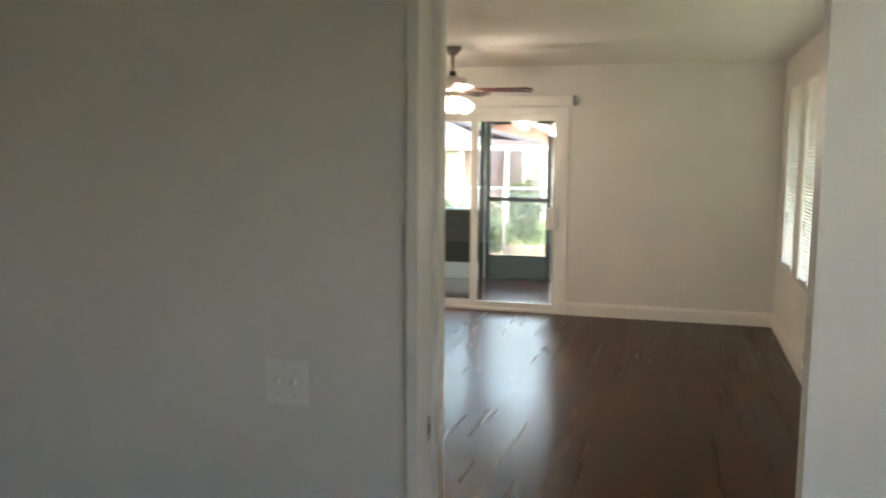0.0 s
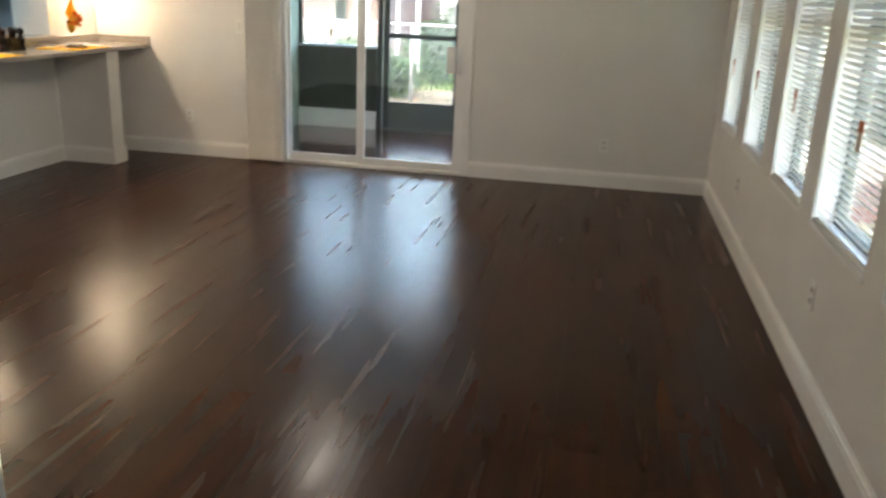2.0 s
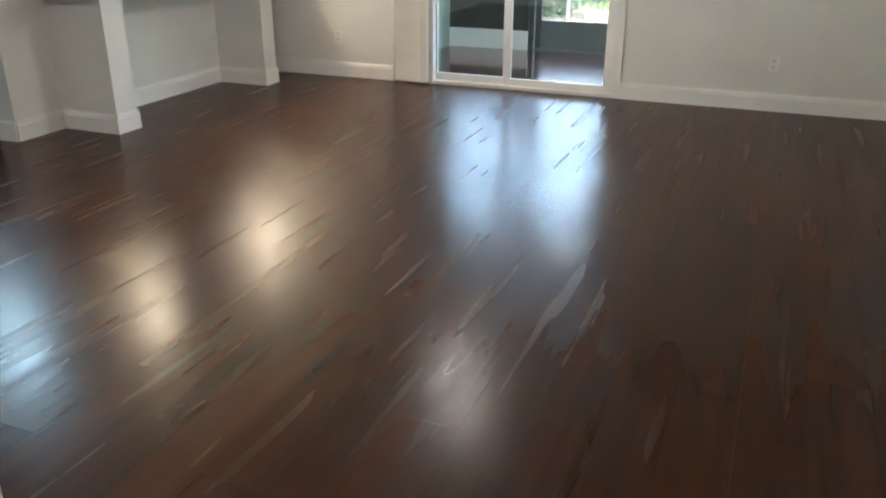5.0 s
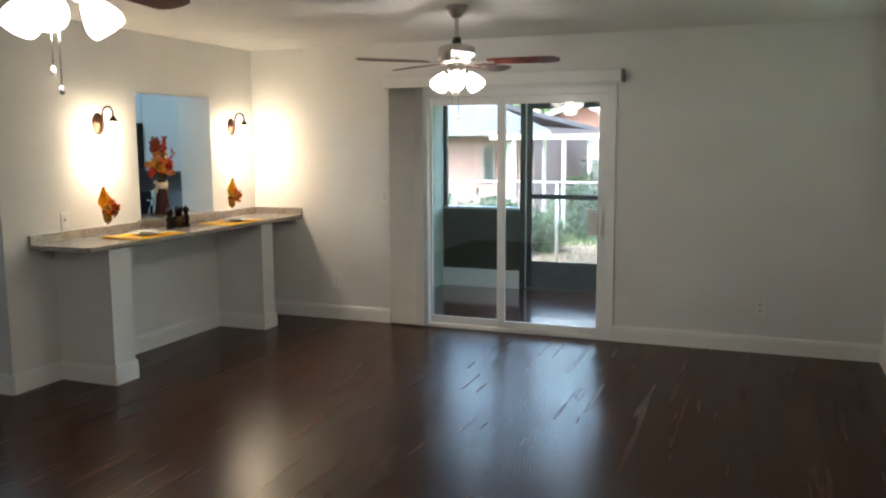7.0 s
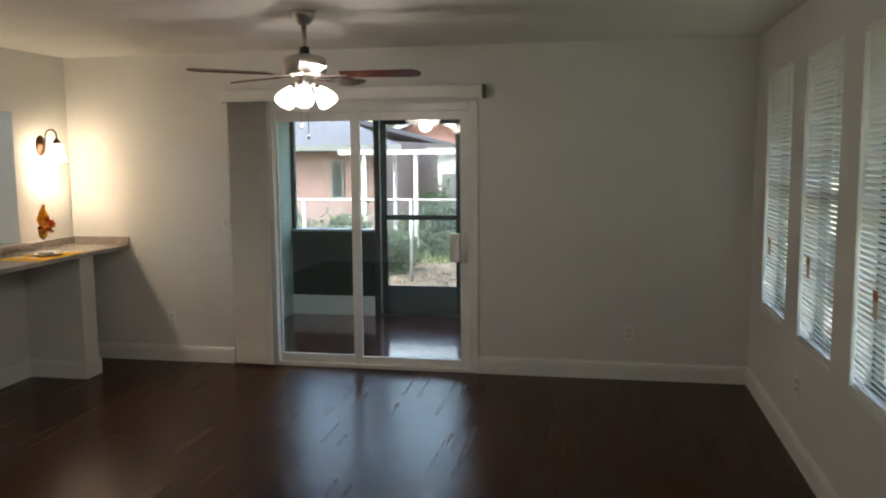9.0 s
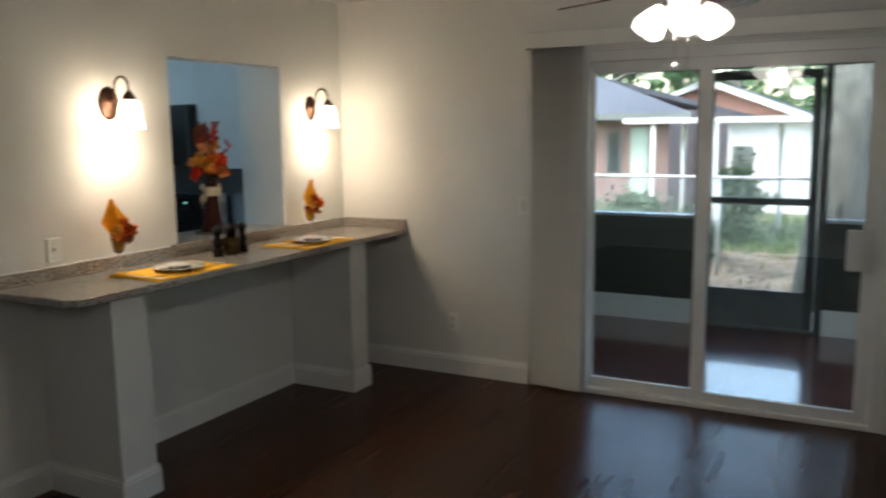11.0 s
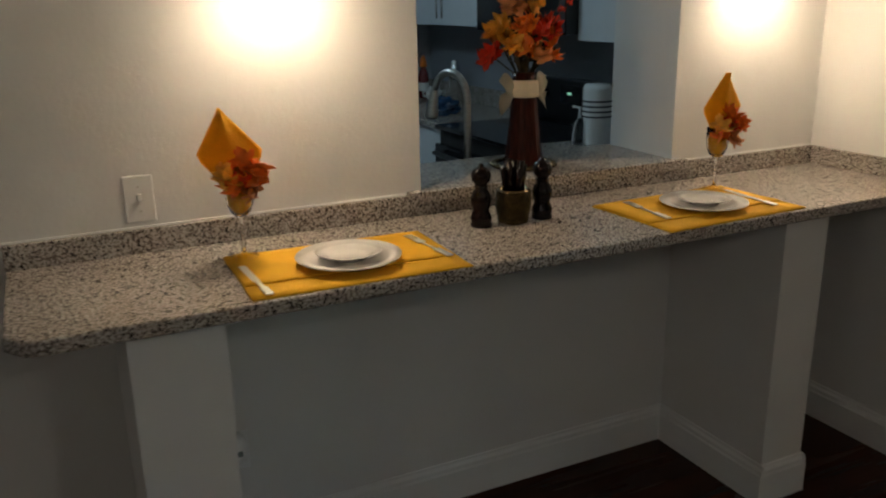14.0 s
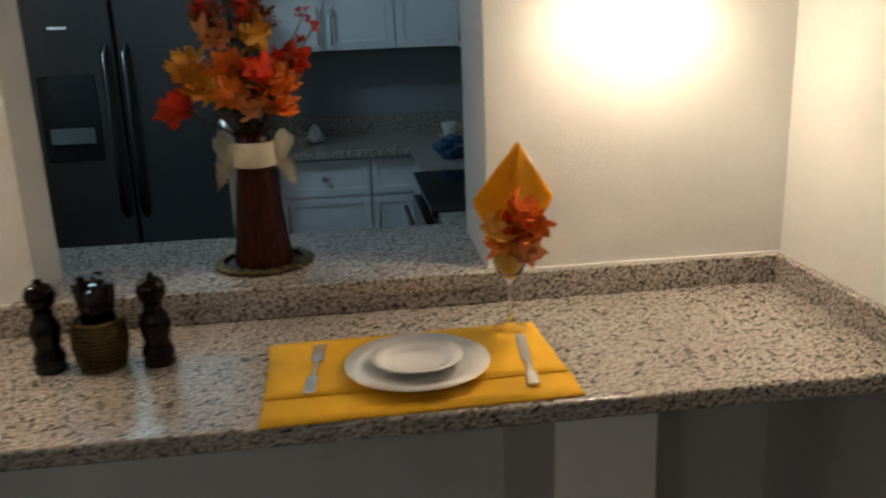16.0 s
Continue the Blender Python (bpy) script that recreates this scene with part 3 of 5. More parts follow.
wall_plate("wall_outlet", "white duplex outlet low on the wall", pose(-3.6, N, 0.352), "outlet")
wall_plate("wall_outlet", "white duplex outlet low on the wall", pose(0.04, N, 0.35), "outlet")
wall_plate("light_switch", "white rocker switch beside the blind", pose(-3.1, N, 1.14), "decora")
wall_plate("light_switch", "white single toggle switch above the bar", pose(W, 6.0, 1.09, 0, 0, 90), "single")
wall_plate("wall_outlet", "white duplex outlet under the windows", pose(E_, 4.79, 0.4, 0, 0, -90), "outlet")
wall_plate("wall_outlet", "white duplex outlet under the windows", pose(E_, 6.83, 0.41, 0, 0, -90), "outlet")
wall_plate("light_switch", "white double toggle switch by the door", pose(-0.95, S0, 1.04), "double")
ob = wall_plate("wall_outlet", "white outlet under the bar with a plugged-in sensor", pose(W, 6.17, 0.355, 0, 0, 90), "outlet")
bm = lathe([(0, 0.034), (0.022, 0.032), (0.032, 0.024), (0.035, 0.01), (0.035, 0.0)], 24, squash=(0.9, 1.3))
bm.transform(pose(0, -0.006, 0.015, 90, 0, 0))
plug = part("plug_in_sensor", bm, VINYL, ob)
part("sensor_button", B(-0.01, -0.0425, 0.0, 0.01, -0.0395, 0.016, bevel=0.001), ALUPANEL, plug)


# ---- sconces ----
def sconce(y, z):
    ob = thing("wall_sconce", "bronze wall sconce with a lit frosted glass shade", "wall lamp", pose(W, y, z), group="bar sconces")
    bm = lathe([(0, 0.022), (0.02, 0.022), (0.03, 0.014), (0.048, 0.012), (0.058, 0.006), (0.062, 0)], 36, squash=(1.3, 1))
    bm.transform(pose(0, 0, 0, 0, 90, 0))
    part("backplate", bm, BRONZE, ob)
    arm = [(0.015, 0, 0)] + [(0.04, 0, 0.02), (0.045, 0, 0.06)] + arc(0.0925, 0.075, 0.0475, 170, 0, 10) + [(0.14, 0, 0.045)]
    part("arm", tube(arm, 0.006, 10), BRONZE, ob)
    part("socket_cap", lathe([(0, 0.055), (0.012, 0.055), (0.016, 0.045), (0.028, 0.03), (0.031, 0.012), (0.03, 0.01)], 24, (0.14, 0, 0)), BRONZE, ob)
    prof = [(0.029, 0.012), (0.04, 0.0), (0.047, -0.03), (0.051, -0.07), (0.057, -0.1), (0.066, -0.122), (0.0635, -0.122), (0.054, -0.1), (0.048, -0.07), (0.044, -0.03), (0.036, -0.002), (0.026, 0.009)]
    part("shade", lathe(prof, 36, (0.14, 0, 0)), SCSHADE, ob)


for sy in SCONCES:
    sconce(sy, 1.755)


# ---- ceiling fans ----
def fan(x, y, first, label):
    ob = thing("ceiling_fan", label, "ceiling fan", pose(x, y, 0), group="ceiling fans")
    part("canopy", lathe([(0, H), (0.068, H), (0.066, H - 0.02), (0.05, H - 0.045), (0.03, H - 0.07), (0.016, H - 0.075), (0, H - 0.075)], 32), NICKEL, ob)
    part("down_rod", tube([(0, 0, H - 0.07), (0, 0, 2.22)], 0.013, 12), NICKEL, ob)
    part("rod_collar", lathe([(0.013, 2.27), (0.026, 2.265), (0.028, 2.235), (0.05, 2.22)], 24), BLACKM, ob)
    part("motor_housing", lathe([(0, 2.225), (0.06, 2.225), (0.1, 2.215), (0.118, 2.2), (0.12, 2.13), (0.112, 2.115), (0.07, 2.105), (0, 2.105)], 40), NICKEL, ob)
    part("switch_housing", lathe([(0, 2.105), (0.055, 2.105), (0.06, 2.075), (0.05, 2.05), (0, 2.045)], 28), NICKEL, ob)
    for k in range(5):
        a = first + 72 * k
        bm = bmesh.new()
        out = [(0.1, 0.025), (0.2, 0.03), (0.2, -0.03), (0.1, -0.025)]
        box(bm, 0.09, -0.02, 2.106, 0.24, 0.02, 2.112)
        bracket = part("blade_iron", bm, NICKEL, ob, m=pose(0, 0, 0, 0, 0, a))
        bm = bmesh.new()
        outline = [(0.2, -0.052), (0.58, -0.068)] + [(0.6 + 0.055 * math.cos(radians(t)), 0.066 * math.sin(radians(t))) for t in range(-75, 76, 15)] + [(0.58, 0.068), (0.2, 0.052)]
        vs = [bm.verts.new((px, py, 0)) for px, py in outline]
        f = bm.faces.new(vs)
        r = bmesh.ops.extrude_face_region(bm, geom=[f])
        bmesh.ops.translate(bm, vec=(0, 0, 0.006), verts=[v for v in r["geom"] if isinstance(v, bmesh.types.BMVert)])
        part("blade", bm, BLADE, ob, m=pose(0, 0, 2.112, 0, 0, a) @ pose(0, 0, 0, -11, 0, 0))
    shade = [(0.02, 0), (0.026, -0.006), (0.04, -0.03), (0.055, -0.065), (0.06, -0.085), (0.058, -0.1), (0.052, -0.112), (0.049, -0.112), (0.055, -0.095), (0.052, -0.065), (0.037, -0.03), (0.018, -0.004)]
    for k in range(3):
        a = radians(first + 40 + 120 * k)
        base = (0.05 * math.cos(a), 0.05 * math.sin(a), 2.05)
        tip = Matrix.Translation((0.085 * math.cos(a), 0.085 * math.sin(a), 2.045)) @ Matrix.Rotation(a, 4, "Z") @ Matrix.Rotation(radians(-38), 4, "Y")
        part("lamp_arm", tube([base, (0.085 * math.cos(a), 0.085 * math.sin(a), 2.045)], 0.016, 12), NICKEL, ob)
        bm = lathe(shade, 28)
        bm.transform(tip)
        part("lamp_shade", bm, SHADE, ob, "glowing frosted glass tulip shade")
    for dx, dy, z in ((0.02, -0.02, 1.78), (-0.03, 0.0, 1.84)):
        ch = part("pull_chain", tube([(dx, dy, 2.05), (dx, dy, z)], 0.0022, 6), NICKEL, ob)
        part("chain_knob", lathe([(0, z + 0.004), (0.006, z), (0.009, z - 0.012), (0.006, z - 0.022), (0, z - 0.024)], 12, (dx, dy, 0)), VINYL, ch)


fan(*FANS[0], 6, "brushed nickel ceiling fan, cherry blades, three lit shades")
fan(*FANS[1], 24, "brushed nickel ceiling fan, cherry blades, three lit shades")


# ---- table settings on the bar ----
def placemat(cx, cy, turn):
    rng = random.Random(int(cy * 100))
    ob = thing("placemat", "mustard yellow folded cloth placemat on the bar", "placemat", pose(cx, cy, BT, 0, 0, turn), group="place settings")

    def sheet(x0, y0, x1, y1, z0, z1):
        bm = bmesh.new()
        nx, ny = 9, 13
        lo, hi = [], []
        for i in range(nx + 1):
            for j in range(ny + 1):
                edge = i in (0, nx) or j in (0, ny)
                x = x0 + (x1 - x0) * i / nx + (rng.uniform(-1, 1) * 0.0016 if edge else 0)
                y = y0 + (y1 - y0) * j / ny + (rng.uniform(-1, 1) * 0.0016 if edge else 0)
                hi.append(bm.verts.new((x, y, z1 + rng.uniform(0, 0.0005))))
                lo.append(bm.verts.new((x, y, z0)))
        k = ny + 1
        for i in range(nx):
            for j in range(ny):
                q = (i * k + j, (i + 1) * k + j, (i + 1) * k + j + 1, i * k + j + 1)
                bm.faces.new([hi[a] for a in q]).smooth = True
                bm.faces.new([lo[a] for a in q[::-1]])
        rim = [i * k for i in range(nx + 1)] + [nx * k + j for j in range(1, k)] + [i * k + ny for i in range(nx - 1, -1, -1)] + list(range(ny - 1, 0, -1))
        for a, b2 in zip(rim, rim[1:] + rim[:1]):
            bm.faces.new((lo[a], lo[b2], hi[b2], hi[a]))
        return bm

    part("cloth", sheet(-0.163, -0.25, 0.163, 0.25, 0.0005, 0.0032), CLOTH, ob)
    part("fold_layer", sheet(-0.159, -0.247, 0.075, 0.247, 0.0039, 0.0062), CLOTH, ob)


def plate(name, label, x, y, z, r):
    prof = [(0, 0.0), (r * 0.55, 0.0), (r * 0.6, 0.003), (r * 0.72, 0.009), (r, 0.016), (r, 0.0185), (r * 0.74, 0.012), (r * 0.62, 0.0065), (r * 0.55, 0.0045), (0, 0.004)]
    ob = thing(name, label, "plate", pose(x, y, z), group="place settings")
    part("body", lathe(prof, 48), PORCELAIN, ob)
    part("rim_band", lathe([(r * 0.985, 0.0178), (r * 1.003, 0.0185), (r * 1.004, 0.0165)], 48), SILVER, ob, "fine silver rim line")


def handle_profile(bm, l0, l1, w0, w1):
    box(bm, -w0, l0, 0.001, w0, (l0 + l1) / 2, 0.004, bevel=0.0012)
    box(bm, -w1, (l0 + l1) / 2, 0.001, w1, l1, 0.005, bevel=0.0018)


def fork(m):
    ob = thing("fork", "ornate silver dinner fork on the placemat", "fork", m, group="place settings")
    bm = bmesh.new()
    handle_profile(bm, 0, -0.13, 0.003, 0.009)
    part("handle", bm, SILVER, ob)
    bm = B(-0.0105, 0.0, 0.002, 0.0105, 0.032, 0.005, bevel=0.0018)
    part("neck", bm, SILVER, ob)
    for k in range(4):
        part("tine", B(-0.0105 + 0.006 * k, 0.03, 0.003, -0.0075 + 0.006 * k, 0.075, 0.0055, bevel=0.0008), SILVER, ob)


def knife(m):
    ob = thing("knife", "ornate silver dinner knife on the placemat", "knife", m, group="place settings")
    bm = bmesh.new()
    handle_profile(bm, 0, -0.1, 0.005, 0.009)
    part("handle", bm, SILVER, ob)
    part("blade", B(-0.009, 0, 0.001, 0.008, 0.12, 0.0025, bevel=0.0008), SILVER, ob)


def star_leaf(size, rng):
    """A five-lobed maple-like leaf, cupped."""
    bm = bmesh.new()
    c = bm.verts.new((0, 0, 0))
    n, ring = 20, []
    for k in range(n):
        a = 2 * math.pi * k / n
        r = size * (0.74 + 0.26 * math.cos(5 * a)) * rng.uniform(0.85, 1.1)
        ring.append(bm.verts.new((r * math.cos(a), r * math.sin(a), 0.35 * size * (r / size) ** 2 + rng.uniform(-0.06, 0.06) * size)))
    for k in range(n):
        bm.faces.new((c, ring[k], ring[(k + 1) % n])).smooth = True
    return bm


def blossom(name, parent, p, size, material, rng, n=6):
    bm = bmesh.new()
    for k in range(n):
        lf = star_leaf(size * rng.uniform(0.75, 1.1), rng)
        tilt = rng.uniform(25, 75)
        lf.transform(pose(0, 0, 0, 0, 0, 360 * k / n + rng.uniform(-20, 20)) @ pose(size * 0.45, 0, 0, 0, -tilt, rng.uniform(0, 72)))
        me = bpy.data.meshes.new("tmp")
        lf.to_mesh(me)
        lf.free()
        bm.from_mesh(me)
        bpy.data.meshes.remove(me)
    m = Matrix.Translation(p) @ Euler((rng.uniform(-1, 1), rng.uniform(-1, 1), rng.uniform(0, 6))).to_matrix().to_4x4()
    ob = new(name, mesh_of(name, bm, material, False))
    ob.parent, ob.matrix_basis = parent, m
    return ob


def goblet(x, y, seed, lean):
    rng = random.Random(seed)
    ob = thing("wine_goblet", "clear stemmed wine goblet on the placemat corner", "goblet", pose(x, y, BT + 0.006), group="place settings")
    prof = [(0, 0.0), (0.034, 0.0), (0.034, 0.002), (0.01, 0.007), (0.004, 0.014), (0.0035, 0.085), (0.006, 0.094), (0.022, 0.108), (0.031, 0.13), (0.034, 0.16), (0.033, 0.19), (0.0315, 0.19), (0.0325, 0.16), (0.0295, 0.131), (0.02, 0.111), (0, 0.1)]
    part("glass", lathe(prof, 32), GLASS, ob)
    nap = thing("napkin", "mustard cloth napkin folded upright in the goblet", "napkin", pose(x, y, BT + 0.006, 0, 0, 90), group="place settings")
    bm = bmesh.new()
    # a pleated kite that narrows into the bowl
    cols_, rows_ = 16, 14
    g = []
    for j in range(rows_ + 1):
        v = j / rows_
        z = 0.118 + 0.235 * v
        half = 0.022 + (0.056 * min(1, (v - 0.2) / 0.35) if v > 0.2 else 0)
        if v > 0.55:
            half *= max(0.02, 1 - (v - 0.55) / 0.45)
        row = []
        for i in range(cols_ + 1):
            u = 2 * i / cols_ - 1
            depth = 0.016 * (1 - u * u) + 0.006 * math.sin(5 * u + 3 * v) * (1 - 0.5 * v)
            row.append(bm.verts.new((u * half + lean * (v ** 1.4) * 0.03, -depth, z - 0.03 * abs(u) * (v > 0.5) * 0)))
        g.append(row)
    for j in range(rows_):
        for i in range(cols_):
            bm.faces.new((g[j][i], g[j][i + 1], g[j + 1][i + 1], g[j + 1][i])).smooth = True
    bmesh.ops.solidify(bm, geom=bm.faces[:], thickness=0.003)
    part("folded_cloth", bm, NAPKIN, nap)
    bm = lathe([(0, 0.102), (0.015, 0.108), (0.026, 0.128), (0.029, 0.155), (0.029, 0.185), (0.02, 0.2), (0, 0.2)], 20)
    for v in bm.verts:
        v.co += Vector((rng.uniform(-1, 1), rng.uniform(-1, 1), rng.uniform(-1, 1))) * 0.0015
    part("tucked_cloth", bm, NAPKIN, nap)
    corsage = thing("leaf_corsage", "orange and red silk autumn leaves on the napkin", "artificial flower", pose(x + 0.035, y, BT + 0.2), group="place settings")
    spots = [(0, 0.0, 0.0), (0.008, 0.035, 0.012), (0.006, -0.035, 0.008), (0.0, 0.012, 0.035), (0.008, 0.02, -0.03), (0.0, -0.02, -0.02)]
    for k, s in enumerate(spots):
        blossom("silk_leaf", corsage, s, 0.036, PETALS[(1, 0, 2, 0, 3, 0)[k]], rng, 6)


for cy, seed, lean in ((6.402, 5, -1.0), (7.468, 9, 0.6)):
    placemat(-4.115, cy, -1.5 if cy < 7 else 2)
    plate("dinner_plate", "white porcelain dinner plate with a silver rim", -4.1, cy + 0.004, BT + 0.007, 0.122)
    plate("side_plate", "small white porcelain plate stacked on the dinner plate", -4.1, cy + 0.004, BT + 0.0175, 0.077)
    goblet(-4.26, cy - 0.2 if cy < 7 else cy + 0.195, seed, lean)
fork(pose(-4.15, 6.615, BT + 0.007, 0, 0, 96))
knife(pose(-4.06, 6.181, BT + 0.007, 0, 0, 92))
fork(pose(-4.165, 7.302, BT + 0.007, 0, 0, 86))
knife(pose(-4.1, 7.66, BT + 0.007, 0, 0, 84))


def mill(x, y, label):
    ob = thing("pepper_mill", label, "pepper mill", pose(x, y, BT), group="mills")
    part("body", lathe([(0, 0), (0.028, 0), (0.029, 0.006), (0.026, 0.014), (0.029, 0.02), (0.027, 0.03), (0.021, 0.045), (0.026, 0.062), (0.028, 0.075), (0.024, 0.09), (0.016, 0.102), (0.018, 0.108), (0.018, 0.112), (0, 0.112)], 28), MILL, ob)
    part("head", lathe([(0, 0.112), (0.016, 0.113), (0.024, 0.124), (0.027, 0.14), (0.022, 0.154), (0.012, 0.16), (0.008, 0.162), (0.007, 0.168), (0, 0.17)], 28), MILL, ob)


mill(-4.245, 6.832, "dark glossy turned-wood pepper mill on the bar")
mill(-4.24, 7.02, "dark glossy turned-wood pepper mill on the bar")
cup = thing("beaded_cup", "bronze beaded cup on the bar between the mills", "cup", pose(-4.235, 6.925, BT))
part("cup_wall", lathe([(0, 0.002), (0.03, 0), (0.038, 0.02), (0.044, 0.06), (0.042, 0.095), (0.039, 0.095), (0.041, 0.06), (0.035, 0.022), (0, 0.01)], 28), WICKER, cup)
bead = lathe([(0, -0.0035), (0.0028, -0.002), (0.0035, 0), (0.0028, 0.002), (0, 0.0035)], 6)
me = bpy.data.meshes.new("bead")
bead.to_mesh(me)
bead.free()
beads = bmesh.new()
for row in range(13):
    z = 0.006 + row * 0.007
    r = 0.036 + 0.0095 * math.sin(min(1, z / 0.085) * 2.2)
    for k in range(30):
        n0 = len(beads.verts)
        beads.from_mesh(me)
        beads.verts.ensure_lookup_table()
        a = 2 * math.pi * (k + 0.5 * (row % 2)) / 30
        for v in beads.verts[n0:]:
            v.co += Vector((r * math.cos(a), r * math.sin(a), z))
part("beading", beads, WICKER, cup)
pot = thing("dark_foliage", "dark brown dried sprigs standing in the beaded cup", "dried plant", pose(-4.235, 6.925, BT + 0.01))
rng = random.Random(3)
for k in range(16):
    a, r = rng.uniform(0, 6.28), rng.uniform(0.005, 0.027)
    part("sprig", tube([(r * 0.6 * math.cos(a), r * 0.6 * math.sin(a), 0.02), (r * math.cos(a), r * math.sin(a), 0.11), (r * 1.2 * math.cos(a), r * 1.2 * math.sin(a), 0.145 + rng.uniform(-0.012, 0.02))], 0.008, 6), MILL, pot)

# ---- vase with autumn flowers on the sill ----
VX, VY, VZ = -4.6, 7.18, 1.028
tray = thing("woven_charger", "round dark woven charger on the granite sill", "tray", pose(VX, VY, VZ))
part("disc", lathe([(0, 0.0), (0.098, 0.0), (0.1, 0.004), (0, 0.004)], 40), BLACKM, tray)
for r, z in ((0.1, 0.007), (0.09, 0.008)):
    ring = [((r + 0.0025 * math.sin(24 * a)) * math.cos(a), (r + 0.0025 * math.sin(24 * a)) * math.sin(a), z + 0.002 * math.cos(24 * a)) for a in [2 * math.pi * k / 160 for k in range(161)]]
    part("braid", tube(ring, 0.006, 6), WICKER, tray)
vase = thing("vase", "tall burgundy ribbed vase tied with a cream ribbon", "vase", pose(VX, VY, VZ + 0.004))
bm = lathe([(0, 0), (0.062, 0), (0.062, 0.01), (0.055, 0.06), (0.047, 0.13), (0.04, 0.2), (0.036, 0.26), (0.038, 0.29), (0.035, 0.29), (0.033, 0.26), (0.03, 0.2), (0, 0.19)], 64)
for v in bm.verts:
    a = math.atan2(v.co.y, v.co.x)
    k = 1 + 0.03 * math.cos(22 * a)
    v.co.x, v.co.y = v.co.x * k, v.co.y * k
part("body", bm, VASE, vase)
rib = part("ribbon_band", lathe([(0.0445, 0.215), (0.0455, 0.217), (0.0435, 0.265), (0.0425, 0.267)], 32), RIBBON, vase, "cream satin ribbon band")
for s, z in ((1, 0.02), (-1, 0.02), (1, -0.03), (-1, -0.035)):
    bm = bmesh.new()
    g = []
    for i in range(7):
        u = i / 6
        w = 0.008 + 0.026 * math.sin(math.pi * min(1, u * 1.05) ** 0.8) if z > 0 else 0.01 + 0.022 * u
        dz = (0.018 if z > 0 else -0.035) * u
        g.append([bm.verts.new((0.012 * math.sin(3 * u + k), s * (0.04 + 0.045 * u), 0.24 + z * 0.4 + dz + w * (k / 3 - 0.5) * 2)) for k in range(4)])
    for a, b in zip(g, g[1:]):
        for k in range(3):
            bm.faces.new((a[k], a[k + 1], b[k + 1], b[k])).smooth = True
    bmesh.ops.solidify(bm, geom=bm.faces[:], thickness=0.002)
    part("bow_loop", bm, RIBBON, rib)
bq = thing("flower_bouquet", "orange, red and gold silk autumn flowers with sprigs", "artificial flowers", pose(VX, VY, VZ + 0.29))
rng = random.Random(11)
heads = [(0.03, -0.135, 0.06, 1), (0.05, -0.085, 0.1, 2), (0.055, -0.02, 0.08, 0), (0.06, 0.03, 0.12, 1), (0.03, 0.075, 0.1, 0), (0.0, 0.09, 0.14, 1), (0.05, -0.03, 0.14, 0), (-0.04, 0.0, 0.12, 2), (-0.05, 0.06, 0.1, 0), (-0.05, -0.07, 0.11, 3), (0.06, 0.015, 0.06, 3), (0.02, -0.06, 0.2, 3), (0.0, 0.03, 0.2, 2), (0.03, -0.11, 0.14, 2), (0.04, 0.06, 0.06, 0)]
for hx, hy, hz, c in heads:
    part("stem", tube([(0, 0, -0.08), (hx * 0.3, hy * 0.3, 0.0), (hx, hy, hz)], 0.0025, 5), STEM, bq)
    blossom("blossom", bq, (hx, hy, hz), 0.042, PETALS[c], rng, 9)
for k in range(14):
    a, l = rng.uniform(0, 6.28), rng.uniform(0.02, 0.075)
    tip = Vector((l * math.cos(a), l * math.sin(a) - 0.02, rng.uniform(0.24, 0.36)))
    sp = part("sprig", tube([(0, 0, -0.05), tip * 0.5, tip], 0.0018, 5), STEM, bq)
    verts, faces = leaf_cloud(tip * 0.92, (0.022, 0.022, 0.06), 190, 0.0085, rng, 11)
    soup("sprig_foliage", verts, faces, PETALS[1] if k % 3 == 0 else BERRY, sp)
for dy, dz in ((0.13, 0.24), (0.115, 0.19), (0.15, 0.215)):
    tip = Vector((0.02, dy, dz))
    sp = part("sprig", tube([(0, 0, -0.05), tip * 0.5, tip], 0.0015, 5), STEM, bq)
    verts, faces = leaf_cloud(tip, (0.012, 0.016, 0.016), 40, 0.006, rng, 6)
    soup("sprig_foliage", verts, faces, PETALS[1], sp)
verts, faces = leaf_cloud((0, 0, 0.07), (0.06, 0.09, 0.07), 260, 0.016, rng, 18)
soup("filler_foliage", verts, faces, STEM, bq)

# ---- kitchen ----
def shaker(bm, x, y0, z0, y1, z1, rail=0.05):
    """A shaker front that faces +x at x: one slab with its middle set back."""
    box(bm, x - 0.019, y0, z0, x, y1, z1)
    bm.faces.ensure_lookup_table()
    front = [f for f in bm.faces if f.calc_center_median().x > x - 0.001]
    bmesh.ops.inset_region(bm, faces=front, thickness=rail)
    bmesh.ops.inset_region(bm, faces=front, thickness=0.002, depth=-0.009)


def bar_pull(x, y, z0, z1):
    bm = tube([(x + 0.028, y, z0), (x + 0.028, y, z1)], 0.006, 10)
    for z in (z0 + 0.025, z1 - 0.025):
        tube([(x, y, z), (x + 0.028, y, z)], 0.004, 8, bm)
    return bm


